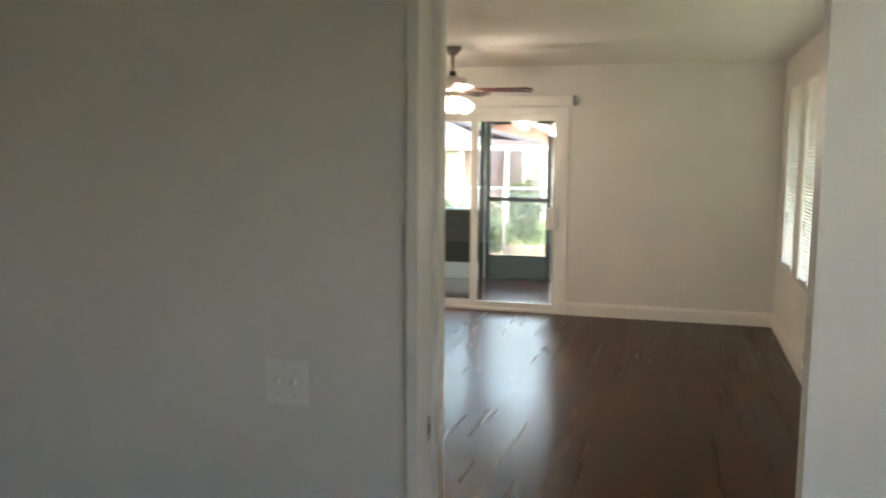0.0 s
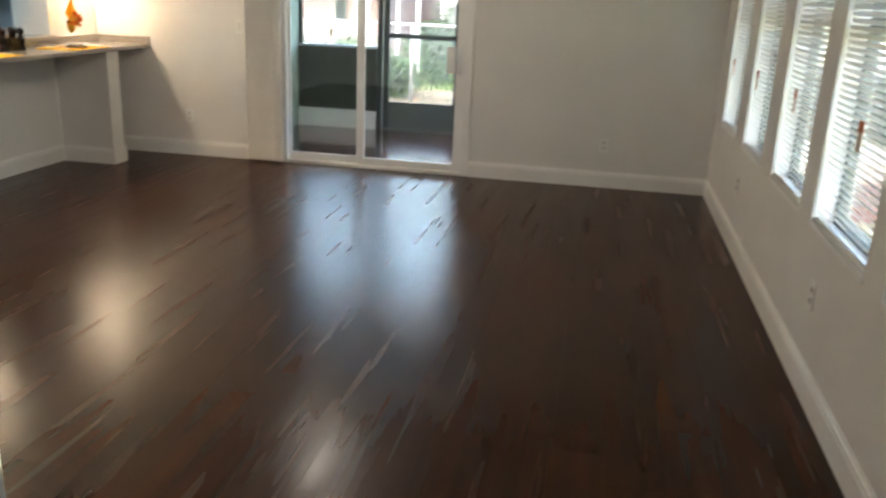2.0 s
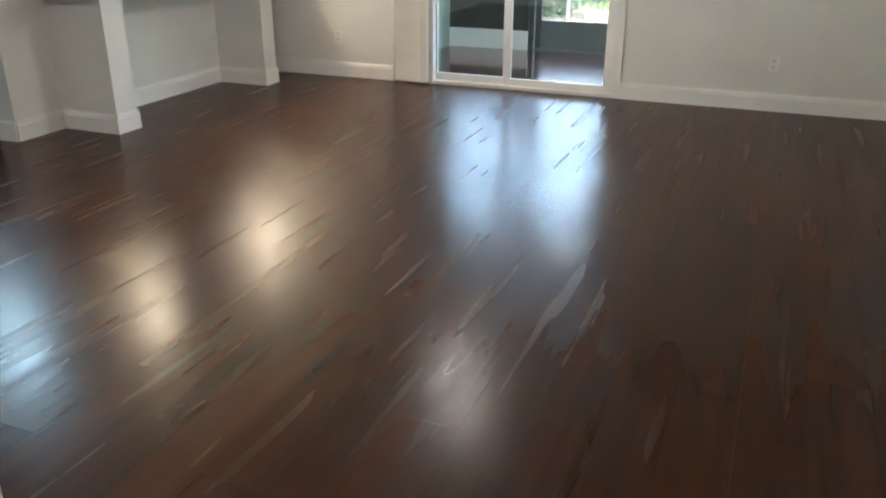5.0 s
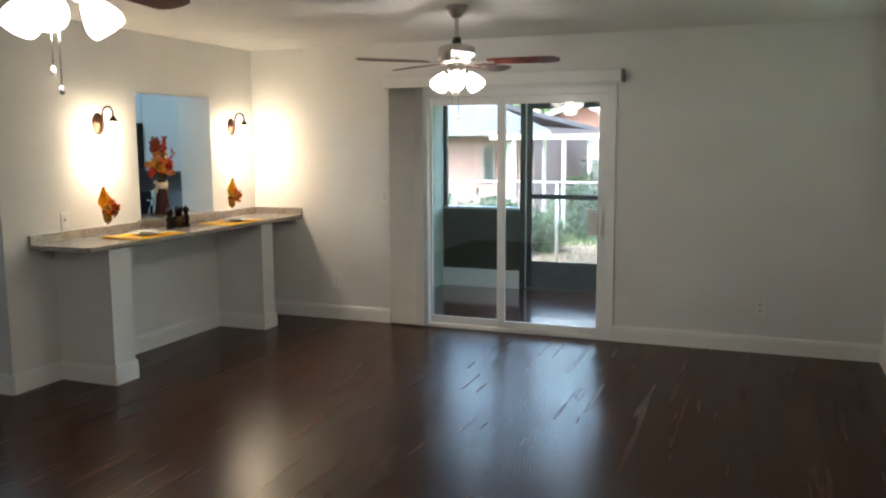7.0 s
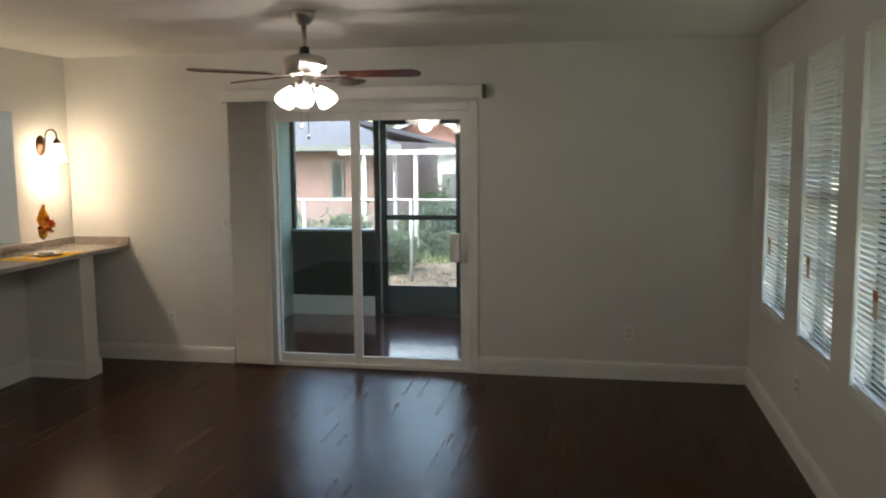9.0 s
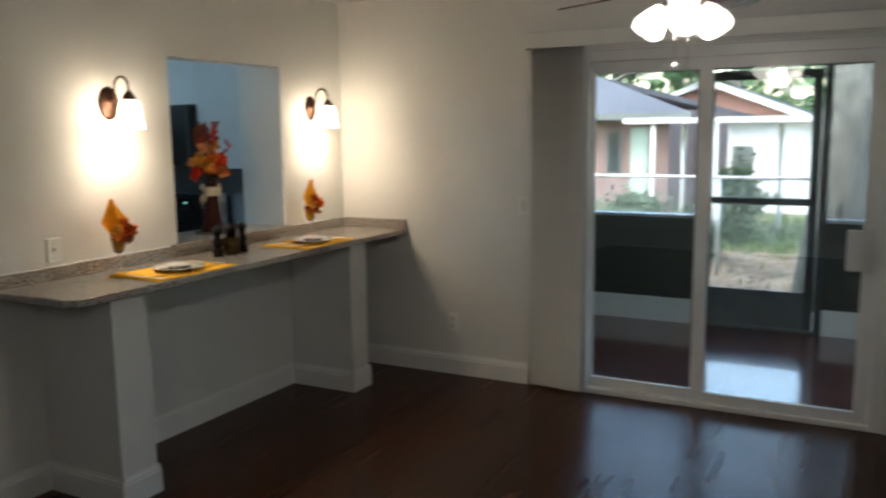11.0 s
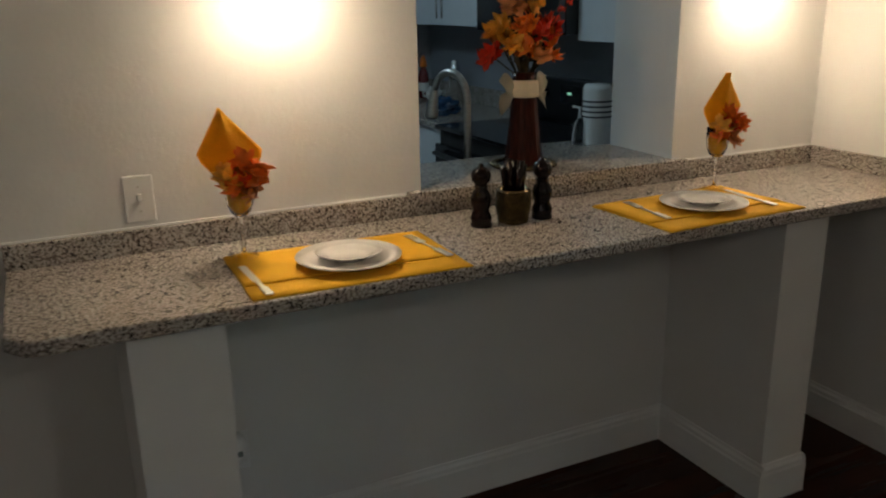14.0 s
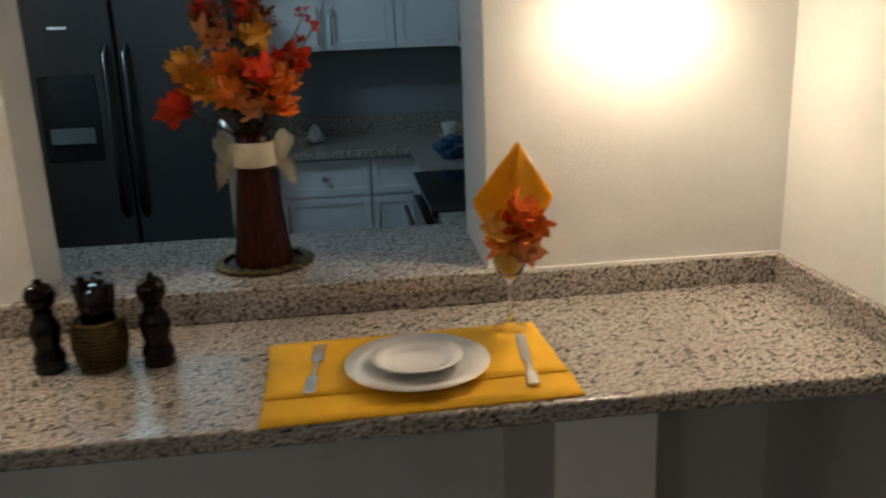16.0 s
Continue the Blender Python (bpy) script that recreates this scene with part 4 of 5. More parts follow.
def base_cabinet(y0, y1):
    ob = thing("base_cabinet", "white shaker base cabinet under the granite counter", "cabinet", group="kitchen cabinets")
    part("body", B(-7.645, y0, 0.1, -7.02, y1, 0.882), CABINET, ob)
    part("toe_kick", B(-7.645, y0, 0, -7.09, y1, 0.1), BLACKM, ob)
    bm = bmesh.new()
    shaker(bm, -7.0, y0 + 0.008, 0.69, y1 - 0.008, 0.868, 0.045)
    d = part("drawer", bm, CABINET, ob)
    kn = lathe([(0.006, 0), (0.006, 0.012), (0.015, 0.018), (0.016, 0.024), (0.01, 0.03), (0, 0.031)], 16)
    kn.transform(pose(-7.0, (y0 + y1) / 2, 0.78, 0, 90, 0))
    part("knob", kn, NICKEL, d)
    bm = bmesh.new()
    shaker(bm, -7.0, y0 + 0.008, 0.115, y1 - 0.008, 0.675)
    d = part("door", bm, CABINET, ob)
    part("handle", bar_pull(-7.0, y0 + 0.035, 0.5, 0.65), NICKEL, d)


base_cabinet(7.02, 7.48)
base_cabinet(7.48, 7.95)


def upper_cabinet(y0, y1, z0, z1, depth, pairs, label):
    ob = thing("upper_cabinet", label, "cabinet", group="kitchen cabinets")
    xf = -7.65 + depth
    part("body", B(-7.648, y0, z0, xf - 0.02, y1, z1), CABINET, ob)
    w = (y1 - y0) / pairs
    for k in range(pairs):
        bm = bmesh.new()
        shaker(bm, xf, y0 + k * w + 0.004, z0 + 0.004, y0 + (k + 1) * w - 0.004, z1 - 0.004, 0.06)
        d = part("door", bm, CABINET, ob)
        hy = y0 + (k + 1) * w - 0.035 if k % 2 == 0 else y0 + k * w + 0.035
        part("handle", bar_pull(xf, hy, z0 + 0.03, z0 + 0.22), NICKEL, d)


upper_cabinet(6.93, 7.66, 1.4, 2.2, 0.34, 2, "white shaker upper cabinet on the kitchen wall")
upper_cabinet(7.66, 8.29, 1.4, 2.2, 0.34, 1, "white shaker corner upper cabinet on the kitchen wall")
upper_cabinet(5.94, 6.92, 1.83, 2.2, 0.72, 2, "white shaker cabinet above the refrigerator")
structure("soffit", B(-7.648, 5.93, 2.2, -6.9, N - 0.004, H - 0.002), PAINT, "white soffit above the cabinets", "soffit")
bm = bmesh.new()
box(bm, -7.648, 6.93, 0.884, -6.96, N - 0.004, 0.92, bevel=0.003)
box(bm, -6.96, 7.68, 0.884, -6.235, N - 0.004, 0.92, bevel=0.003)
ct = thing("kitchen_counter", "speckled granite kitchen counter with backsplash", "counter")
part("countertop", bm, GRANITE, ct)
part("backsplash", B(-7.648, 6.93, 0.92, -7.625, N - 0.03, 1.02), GRANITE, ct)
part("backsplash", B(-7.648, N - 0.03, 0.92, -6.24, N - 0.007, 1.02), GRANITE, ct)
cab = thing("base_cabinet", "white base cabinet beside the range", "cabinet", group="kitchen cabinets")
part("body", B(-6.98, 7.7, 0.1, -6.24, N - 0.01, 0.882), CABINET, cab)
part("toe_kick", B(-6.98, 7.76, 0, -6.24, N - 0.01, 0.1), BLACKM, cab)

fr = thing("refrigerator", "stainless side-by-side refrigerator with water dispenser", "refrigerator")
part("body", B(-7.4, 5.95, 0.02, -6.735, 6.885, 1.755, bevel=0.006), BLACKM, fr)
for y0, y1, hy in ((5.953, 6.388, 6.35), (6.396, 6.882, 6.435)):
    d = part("door", B(-6.73, y0, 0.06, -6.67, y1, 1.75, bevel=0.012), STEEL, fr)
    part("handle", tube([(-6.67, hy, 0.72), (-6.615, hy, 0.76), (-6.61, hy, 1.1), (-6.615, hy, 1.44), (-6.67, hy, 1.48)], 0.014, 10), STEEL, d)
    if y0 < 6:
        disp = part("dispenser", B(-6.672, 6.04, 0.98, -6.664, 6.29, 1.36, bevel=0.003), BLACK, d, "black water and ice dispenser")
        part("drip_tray", B(-6.665, 6.07, 1.06, -6.655, 6.26, 1.13, bevel=0.003), ALUPANEL, disp)
        part("badge", B(-6.6705, 6.12, 1.555, -6.668, 6.2, 1.567), PAPER, d)

rg = thing("range", "black and stainless electric range with raised backguard", "stove")
part("body", B(-6.225, 7.67, 0.02, -5.465, N - 0.02, 0.905), BLACKM, rg)
part("cooktop", B(-6.228, 7.64, 0.905, -5.462, N - 0.08, 0.925, bevel=0.004), BLACK, rg)
part("oven_door", B(-6.22, 7.635, 0.2, -5.47, 7.668, 0.83, bevel=0.006), BLACK, rg)
part("oven_handle", tube([(-6.16, 7.6, 0.79), (-5.53, 7.6, 0.79)], 0.012, 10), STEEL, rg)
bg = part("backguard", B(-6.225, N - 0.085, 0.926, -5.465, N - 0.022, 1.15, bevel=0.008), STEEL, rg)
part("display", B(-5.93, N - 0.089, 1.03, -5.76, N - 0.084, 1.12), BLACK, bg)
part("clock_digits", B(-5.865, N - 0.0905, 1.073, -5.83, N - 0.0885, 1.085), glow("clock_green", (0.3, 1.0, 0.6), 0.12), bg)
for x in (-6.15, -6.06, -5.63, -5.54):
    bm = lathe([(0.022, 0), (0.02, 0.02), (0, 0.021)], 16)
    bm.transform(pose(x, N - 0.085, 1.07, 90, 0, 0))
    part("knob", bm, BLACK, bg)
mw = thing("microwave", "stainless over-range microwave with a black door", "microwave")
part("body", B(-6.225, 7.92, 1.385, -5.465, N - 0.01, 1.8), BLACKM, mw)
part("door", B(-6.22, 7.885, 1.39, -5.67, 7.918, 1.795, bevel=0.005), BLACK, mw)
part("control_panel", B(-5.665, 7.885, 1.39, -5.47, 7.918, 1.795, bevel=0.005), STEEL, mw)
part("handle", tube([(-5.69, 7.88, 1.44), (-5.69, 7.845, 1.47), (-5.69, 7.84, 1.6), (-5.69, 7.845, 1.72), (-5.69, 7.88, 1.75)], 0.01, 8), STEEL, mw)


def north_upper(x0, x1, z0, label, n=2):
    ob = thing("upper_cabinet", label, "cabinet", group="kitchen cabinets")
    part("body", B(x0, 7.98, z0, x1, N - 0.006, 2.2), CABINET, ob)
    w = (x1 - x0) / n
    for k in range(n):
        a, b = x0 + k * w + 0.004, x0 + (k + 1) * w - 0.004
        bm = bmesh.new()
        shaker(bm, 0, -b, z0 + 0.004, -a, 2.196, 0.055)
        bm.transform(pose(0, 7.957, 0, 0, 0, -90))
        d = part("door", bm, CABINET, ob)
        if n == 1:
            continue
        hx = b - 0.03 if k == 0 else a + 0.03
        part("handle", tube([(hx, 7.93, z0 + 0.04), (hx, 7.93, z0 + 0.2)], 0.006, 8), NICKEL, d)


north_upper(-7.28, -6.23, 1.4, "white shaker upper cabinet beside the microwave")
north_upper(-6.225, -5.465, 1.81, "white shaker cabinet above the microwave")
north_upper(-5.46, -4.79, 1.36, "white single-door upper cabinet by the pass-through", 1)
structure("wall_pass_through", B(-4.78, 7.657, 0.921, WO, N - 0.007, H), PAINT, "off-white wall return beside the pass-through")

sc_ = thing("sink_counter", "speckled granite sink counter behind the pass-through", "counter")
bm = bmesh.new()
box(bm, -5.3, 5.66, 0.884, -5.16, N - 0.004, 0.92)
box(bm, -5.16, 5.66, 0.884, -4.76, 6.85, 0.92)
box(bm, -5.16, 7.55, 0.884, -4.76, N - 0.004, 0.92)
box(bm, -4.76, 5.66, 0.884, WO - 0.001, N - 0.004, 0.92)
box(bm, -5.46, 7.66, 0.884, -5.3, N - 0.004, 0.92)
part("countertop", bm, GRANITE, sc_)
bm = bmesh.new()
box(bm, -5.16, 6.85, 0.72, -4.76, 7.55, 0.73)
for s in ((-5.165, 6.845, -5.155, 7.555), (-4.765, 6.845, -4.755, 7.555), (-5.155, 6.845, -4.765, 6.855), (-5.155, 7.545, -4.765, 7.555)):
    box(bm, s[0], s[1], 0.73, s[2], s[3], 0.885)
part("sink_basin", bm, STEEL, sc_)
part("cabinet_base", B(-5.25, 5.74, 0.0, WO - 0.002, 6.84, 0.883), CABINET, sc_)
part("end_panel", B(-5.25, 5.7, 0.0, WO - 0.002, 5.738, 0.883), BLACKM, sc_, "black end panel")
part("cabinet_base", B(-5.25, 7.56, 0.0, WO - 0.002, N - 0.004, 0.883), CABINET, sc_)
part("cabinet_front", B(-5.25, 6.84, 0.0, -5.17, 7.56, 0.883), CABINET, sc_)
fc = thing("kitchen_faucet", "brushed nickel gooseneck faucet with pull-down spray head", "faucet", pose(-4.83, 7.1, 0.92, 0, 0, 195))
part("base", lathe([(0, 0), (0.028, 0), (0.026, 0.012), (0.02, 0.05), (0.016, 0.06)], 24), NICKEL, fc)
part("gooseneck", tube([(0, 0, 0.05), (0, 0, 0.2), (0, 0, 0.3)] + arc(0.085, 0.3, 0.085, 180, 15, 14)[1:], 0.0125, 12), NICKEL, fc)
bm = lathe([(0.0125, 0), (0.015, -0.01), (0.018, -0.05), (0.024, -0.09), (0.022, -0.1), (0, -0.1)], 20)
bm.transform(pose(0.167, 0, 0.322, 0, -12, 0))
part("spray_head", bm, NICKEL, fc)
part("lever", tube([(0, 0.02, 0.05), (0.01, 0.07, 0.075)], 0.006, 8), NICKEL, fc)

sd = thing("soap_dispenser", "clear soap dispenser with a white pump", "soap dispenser", pose(-5.36, 7.93, 0.92))
part("bottle", lathe([(0, 0), (0.03, 0), (0.032, 0.01), (0.03, 0.09), (0.014, 0.11), (0.013, 0.12)], 20), GLASS, sd)
part("pump", tube([(0, 0, 0.115), (0, 0, 0.16), (-0.035, -0.01, 0.162)], 0.007, 8), VINYL, sd)
cn = thing("paper_canister", "white labelled canister on the kitchen counter", "canister", pose(-5.33, 8.00, 0.92))
part("body", lathe([(0, 0), (0.062, 0), (0.064, 0.01), (0.064, 0.24), (0.055, 0.26), (0, 0.262)], 28), VINYL, cn)
for k in range(4):
    part("label_bar", lathe([(0.0645, 0.12 + 0.022 * k), (0.0646, 0.128 + 0.022 * k)], 28), INK, cn)
star = thing("shell_ornament", "white spiky seashell ornament on the counter", "ornament", pose(-7.35, 7.2, 0.92))
bm = lathe([(0, 0), (0.045, 0.005), (0.04, 0.035), (0.02, 0.06), (0, 0.075)], 14)
rng = random.Random(2)
for v in bm.verts:
    v.co *= rng.uniform(0.8, 1.35)
part("shell", bm, PORCELAIN, star)
for k in range(7):
    a = k * 0.9
    part("spike", tube([(0.02 * math.cos(a), 0.02 * math.sin(a), 0.03), (0.075 * math.cos(a), 0.075 * math.sin(a), 0.04 + 0.03 * math.sin(3 * a))], 0.012, 6, taper=0.001), PORCELAIN, star)
tc_ = thing("teacup", "white porcelain cup on its saucer", "cup", pose(-7.3, 7.93, 0.92))
part("saucer", lathe([(0, 0), (0.04, 0), (0.07, 0.012), (0.07, 0.014), (0.03, 0.006), (0, 0.006)], 28), PORCELAIN, tc_)
part("bowl", lathe([(0.025, 0.006), (0.036, 0.02), (0.042, 0.05), (0.046, 0.078), (0.044, 0.078), (0.038, 0.05), (0, 0.012)], 28), PORCELAIN, tc_)
part("handle", tube([(0, 0.042, 0.065), (0, 0.062, 0.06), (0, 0.06, 0.035), (0, 0.038, 0.03)], 0.004, 6), PORCELAIN, tc_)
sg = thing("sugar_bowl", "white lidded porcelain sugar bowl with two handles", "sugar bowl", pose(-7.2, 8.1, 0.92))
part("bowl", lathe([(0, 0), (0.03, 0), (0.05, 0.025), (0.054, 0.05), (0.04, 0.075), (0, 0.076)], 28), PORCELAIN, sg)
part("lid", lathe([(0.042, 0.075), (0.03, 0.092), (0.008, 0.098), (0.011, 0.11), (0, 0.116)], 28), PORCELAIN, sg)
for s in (1, -1):
    part("handle", tube([(0, s * 0.05, 0.06), (0, s * 0.078, 0.062), (0, s * 0.072, 0.035), (0, s * 0.048, 0.03)], 0.005, 6), PORCELAIN, sg)
bt = thing("sauce_bottle", "dark sauce bottle with an orange cap", "bottle", pose(-7.42, 8.13, 0.92))
part("body", lathe([(0, 0), (0.035, 0), (0.036, 0.12), (0.03, 0.16), (0.016, 0.2), (0, 0.2)], 20), mat("dark_red_sauce", (0.14, 0.02, 0.02), 0.2), bt)
part("cap", lathe([(0.02, 0.2), (0.026, 0.205), (0.018, 0.25), (0.008, 0.275), (0, 0.276)], 16), PETALS[0], bt)
part("paper_label", lathe([(0.0365, 0.045), (0.0368, 0.1)], 20), PAPER, bt)
th = thing("steel_flask", "tall polished steel flask on the counter", "flask", pose(-7.02, 8.16, 0.92))
part("body", lathe([(0, 0), (0.036, 0), (0.036, 0.2), (0.03, 0.225), (0.022, 0.24), (0.022, 0.26), (0, 0.262)], 24), CHROME, th)
ot = thing("plastic_bag", "blue and clear plastic bag on the counter", "bag", pose(-6.55, 7.86, 0.92))
bm = bmesh.new()
bmesh.ops.create_icosphere(bm, subdivisions=3, radius=0.1)
for v in bm.verts:
    v.co *= 0.75 + 0.5 * noise.noise(v.co * 18)
    v.co.z = max(0.0, v.co.z * 0.7 + 0.05)
part("crumpled_film", bm, mat("blue_film", (0.03, 0.09, 0.2), 0.15, vary=0.6, scale=25), ot)
dm = thing("ceiling_light", "lit frosted dome light on the kitchen ceiling", "ceiling light", pose(-6.0, 6.4, H))
part("dome", lathe([(0.15, -0.012), (0.13, -0.05), (0.08, -0.075), (0, -0.085)], 32), DOME, dm)
part("rim", lathe([(0, 0), (0.16, 0), (0.162, -0.012), (0.15, -0.014)], 32), NICKEL, dm)

# ---- porch ----
PY, PZ = 10.55, -0.03
structure("porch_floor", B(-3.6, N + 0.16, -0.15, 3.2, PY + 0.12, PZ), PORCHFLOOR, "red-brown painted concrete porch floor", "floor")
structure("porch_ceiling", B(-3.6, N + 0.16, 2.3, 3.2, PY + 0.35, 2.4), TRIM, "pale boarded porch ceiling", "ceiling")
pw = thing("wall_porch_west", "pale green painted block wall of the porch", "wall", kind="structure")
part("wall_core", B(-3.59, N + 0.16, PZ, -3.41, PY + 0.1, 2.3), PALEGREEN, pw)
bm = B(0, 0.004, 0.004, 0.012, 0.396, 0.196, bevel=0.003)
blk = mesh_of("block", bm, PALEGREEN)
for r in range(11):
    for c in range(6):
        y = N + 0.17 + 0.4 * c - 0.2 * (r % 2)
        if y < N + 0.16 or y + 0.4 > PY + 0.1:
            continue
        ob = new("block", blk)
        ob.parent, ob.matrix_basis = pw, pose(-3.412, y, PZ + 0.02 + 0.2 * r)
structure("wall_porch_east", B(3.05, N + 0.16, PZ, 3.2, PY + 0.1, 0.86), OLIVE, "dark green knee wall at the porch end")
structure("insect_screen_east", B(3.12, N + 0.16, 0.86, 3.122, PY + 0.1, 2.3), SCREEN, "fine grey insect screen", "screen")
DX0, DX1 = -2.44, -1.56
for i, (x0, x1) in enumerate(((-3.41, DX0 - 0.06), (DX1 + 0.06, 3.05))):
    structure("knee_wall_%d" % (i + 1), B(x0, PY - 0.02, PZ, x1, PY + 0.1, 0.86), OLIVE, "dark green painted porch knee wall")
    structure("knee_sill_%d" % (i + 1), B(x0, PY - 0.035, 0.86, x1, PY + 0.115, 0.885), GALV, "grey sill on the knee wall", "sill")
    structure("knee_baseboard_%d" % (i + 1), B(x0, PY - 0.034, PZ, x1, PY - 0.02, 0.175), TRIM, "white board along the knee wall", "baseboard")
bm = bmesh.new()
for x0, x1 in ((DX0 - 0.06, DX0), (DX1, DX1 + 0.06), (0.7, 0.75), (-3.41, -3.37)):
    box(bm, x0, PY, PZ if x0 < 0 and x0 > -3 else 0.885, x1, PY + 0.05, 2.06)
box(bm, -3.41, PY, 2.06, 3.05, PY + 0.06, 2.3)
structure("screen_frame", bm, ALU, "dark bronze aluminium screen framing", "screen frame")
for i, (x0, x1, z0) in enumerate(((-3.37, DX0 - 0.06, 0.885), (DX1 + 0.06, 0.7, 0.885), (0.75, 3.05, 0.885))):
    structure("insect_screen_%d" % (i + 1), B(x0, PY + 0.022, z0, x1, PY + 0.024, 2.06), SCREEN, "fine grey insect screen", "screen")
d = thing("door_3", "dark aluminium screen door with a mid rail", "screen door", kind="structure")
bm = bmesh.new()
for s in ((DX0 + 0.01, PZ + 0.02, DX0 + 0.075, 2.04), (DX1 - 0.075, PZ + 0.02, DX1 - 0.01, 2.04), (DX0 + 0.075, 1.97, DX1 - 0.075, 2.04), (DX0 + 0.075, 0.985, DX1 - 0.075, 1.04)):
    box(bm, s[0], PY + 0.01, s[1], s[2], PY + 0.04, s[3], bevel=0.003)
part("door_frame", bm, ALU, d)
part("kick_panel", B(DX0 + 0.075, PY + 0.015, PZ + 0.02, DX1 - 0.075, PY + 0.035, 0.29), ALUPANEL, d)
for z0, z1 in ((0.29, 0.985), (1.04, 1.97)):
    part("screen", B(DX0 + 0.075, PY + 0.024, z0, DX1 - 0.075, PY + 0.026, z1), SCREEN, d)
part("threshold", B(DX0, PY - 0.01, PZ - 0.002, DX1, PY + 0.06, PZ + 0.021), ALUPANEL, d)
part("latch", B(DX1 - 0.065, PY - 0.01, 1.0, DX1 - 0.03, PY + 0.01, 1.1, bevel=0.003), BLACKM, d)

# ---- yard and neighbours ----
GZ = -0.15
bm = bmesh.new()
n = 40
g = [[bm.verts.new((-150 + 300 * i / n, -140 + 330 * j / n, GZ - 0.02 + 0.02 * noise.noise((i * 0.7, j * 0.7, 0)))) for j in range(n + 1)] for i in range(n + 1)]
for i in range(n):
    for j in range(n):
        bm.faces.new((g[i][j], g[i + 1][j], g[i + 1][j + 1], g[i][j + 1])).smooth = True
structure("ground", bm, GROUND, "patchy grass yard with bare earth", "ground")
bm = bmesh.new()
g = [[bm.verts.new((-5 + 9 * i / 24, 10.68 + (4.9 + 0.9 * noise.noise((i * 0.4, 3, 1))) * j / 8, GZ + 0.006 + 0.018 * noise.noise((i * 0.8, j * 0.8, 5)))) for j in range(9)] for i in range(25)]
for i in range(24):
    for j in range(8):
        bm.faces.new((g[i][j], g[i + 1][j], g[i + 1][j + 1], g[i][j + 1])).smooth = True
structure("bare_earth", bm, EARTH, "worn bare earth outside the porch door", "ground")
rng = random.Random(7)
verts, faces = [], []
for _ in range(14000):
    x, y = rng.uniform(-8, 3.5), rng.uniform(12.5, 21.0)
    if y < 15.6 and rng.random() < 0.9:
        continue
    h, a = rng.uniform(0.05, 0.16), rng.uniform(0, 6.28)
    k = len(verts)
    verts += [(x - 0.012 * math.cos(a), y - 0.012 * math.sin(a), GZ - 0.02), (x + 0.012 * math.cos(a), y + 0.012 * math.sin(a), GZ - 0.02), (x + rng.uniform(-0.05, 0.05), y + rng.uniform(-0.05, 0.05), GZ + h)]
    faces.append((k, k + 1, k + 2))
tagged(soup("grass", verts, faces, GRASS), "patchy green lawn grass", "grass", kind="stuff")
verts, faces = [], []
for _ in range(6000):
    x, y = rng.uniform(-5, 2.5), rng.uniform(10.8, 15.8)
    s, a = rng.uniform(0.02, 0.05), rng.uniform(0, 6.28)
    k = len(verts)
    z = GZ + rng.uniform(0, 0.03)
    verts += [(x - s * math.cos(a), y - s * math.sin(a), z), (x + 0.5 * s * math.sin(a), y - 0.5 * s * math.cos(a), z + 0.01), (x + s * math.cos(a), y + s * math.sin(a), z + rng.uniform(0, 0.02)), (x - 0.5 * s * math.sin(a), y + 0.5 * s * math.cos(a), z)]
    faces.append((k, k + 1, k + 2, k + 3))
tagged(soup("leaf_litter", verts, faces, LITTER), "brown fallen leaves on bare earth", "leaves", kind="stuff")

FY = 13.6
fence = thing("chain_link_fence", "galvanised chain-link fence across the yard", "fence")
for k in range(9):
    x = -9.2 + 1.6 * k
    part("post", tube([(x, FY, GZ - 0.1), (x, FY, 1.04)], 0.028, 10), GALV, fence)
part("top_rail", tube([(-9.2, FY, 1.02), (3.6, FY, 1.02)], 0.021, 10), GALV, fence)
bm = bmesh.new()
for k in range(170):
    x = -9.2 + 0.075 * k
    for s in (1, -1):
        x1 = x + s * 1.12
        tube([(x, FY + 0.012 * s, GZ), (max(-9.2, min(3.6, x1)), FY + 0.012 * s, GZ + (abs(max(-9.2, min(3.6, x1)) - x)) * 1.04)], 0.0022, 3, bm)
part("wire_mesh", bm, GALV, fence)


def shrub(x, y, r, h, count, seed):
    rng = random.Random(seed)
    ob = thing("shrub", "leafy green shrub by the fence", "shrub", pose(x, y, GZ), group="yard shrubs")
    for k in range(5):
        a = k * 1.3
        part("stem", tube([(0, 0, -0.03), (0.3 * r * math.cos(a), 0.3 * r * math.sin(a), h * 0.4), (0.7 * r * math.cos(a), 0.7 * r * math.sin(a), h * 0.8)], 0.02, 6, taper=0.005), BARK, ob)
    v, f = leaf_cloud((0, 0, h * 0.55), (r, r, h * 0.5), count, 0.07, rng, 22)
    soup("leaves", v, f, FOLIAGE, ob)


for k, (x, y, r, h) in enumerate([(-6.2, 14.3, 0.9, 1.0), (-5.0, 14.4, 0.8, 0.8), (-4.0, 14.2, 0.6, 0.9), (-3.1, 16.6, 0.5, 1.2), (-7.6, 14.6, 0.9, 1.1), (-3.3, 14.5, 0.5, 0.7), (5.0, 1.8, 1.3, 3.8), (5.2, 4.0, 1.3, 4.0), (5.0, 6.2, 1.3, 3.9), (5.2, 8.4, 1.3, 4.0), (5.1, 10.6, 1.3, 3.7)]):
    shrub(x, y, r, h, 5000 if h > 2 else 1500, 20 + k)


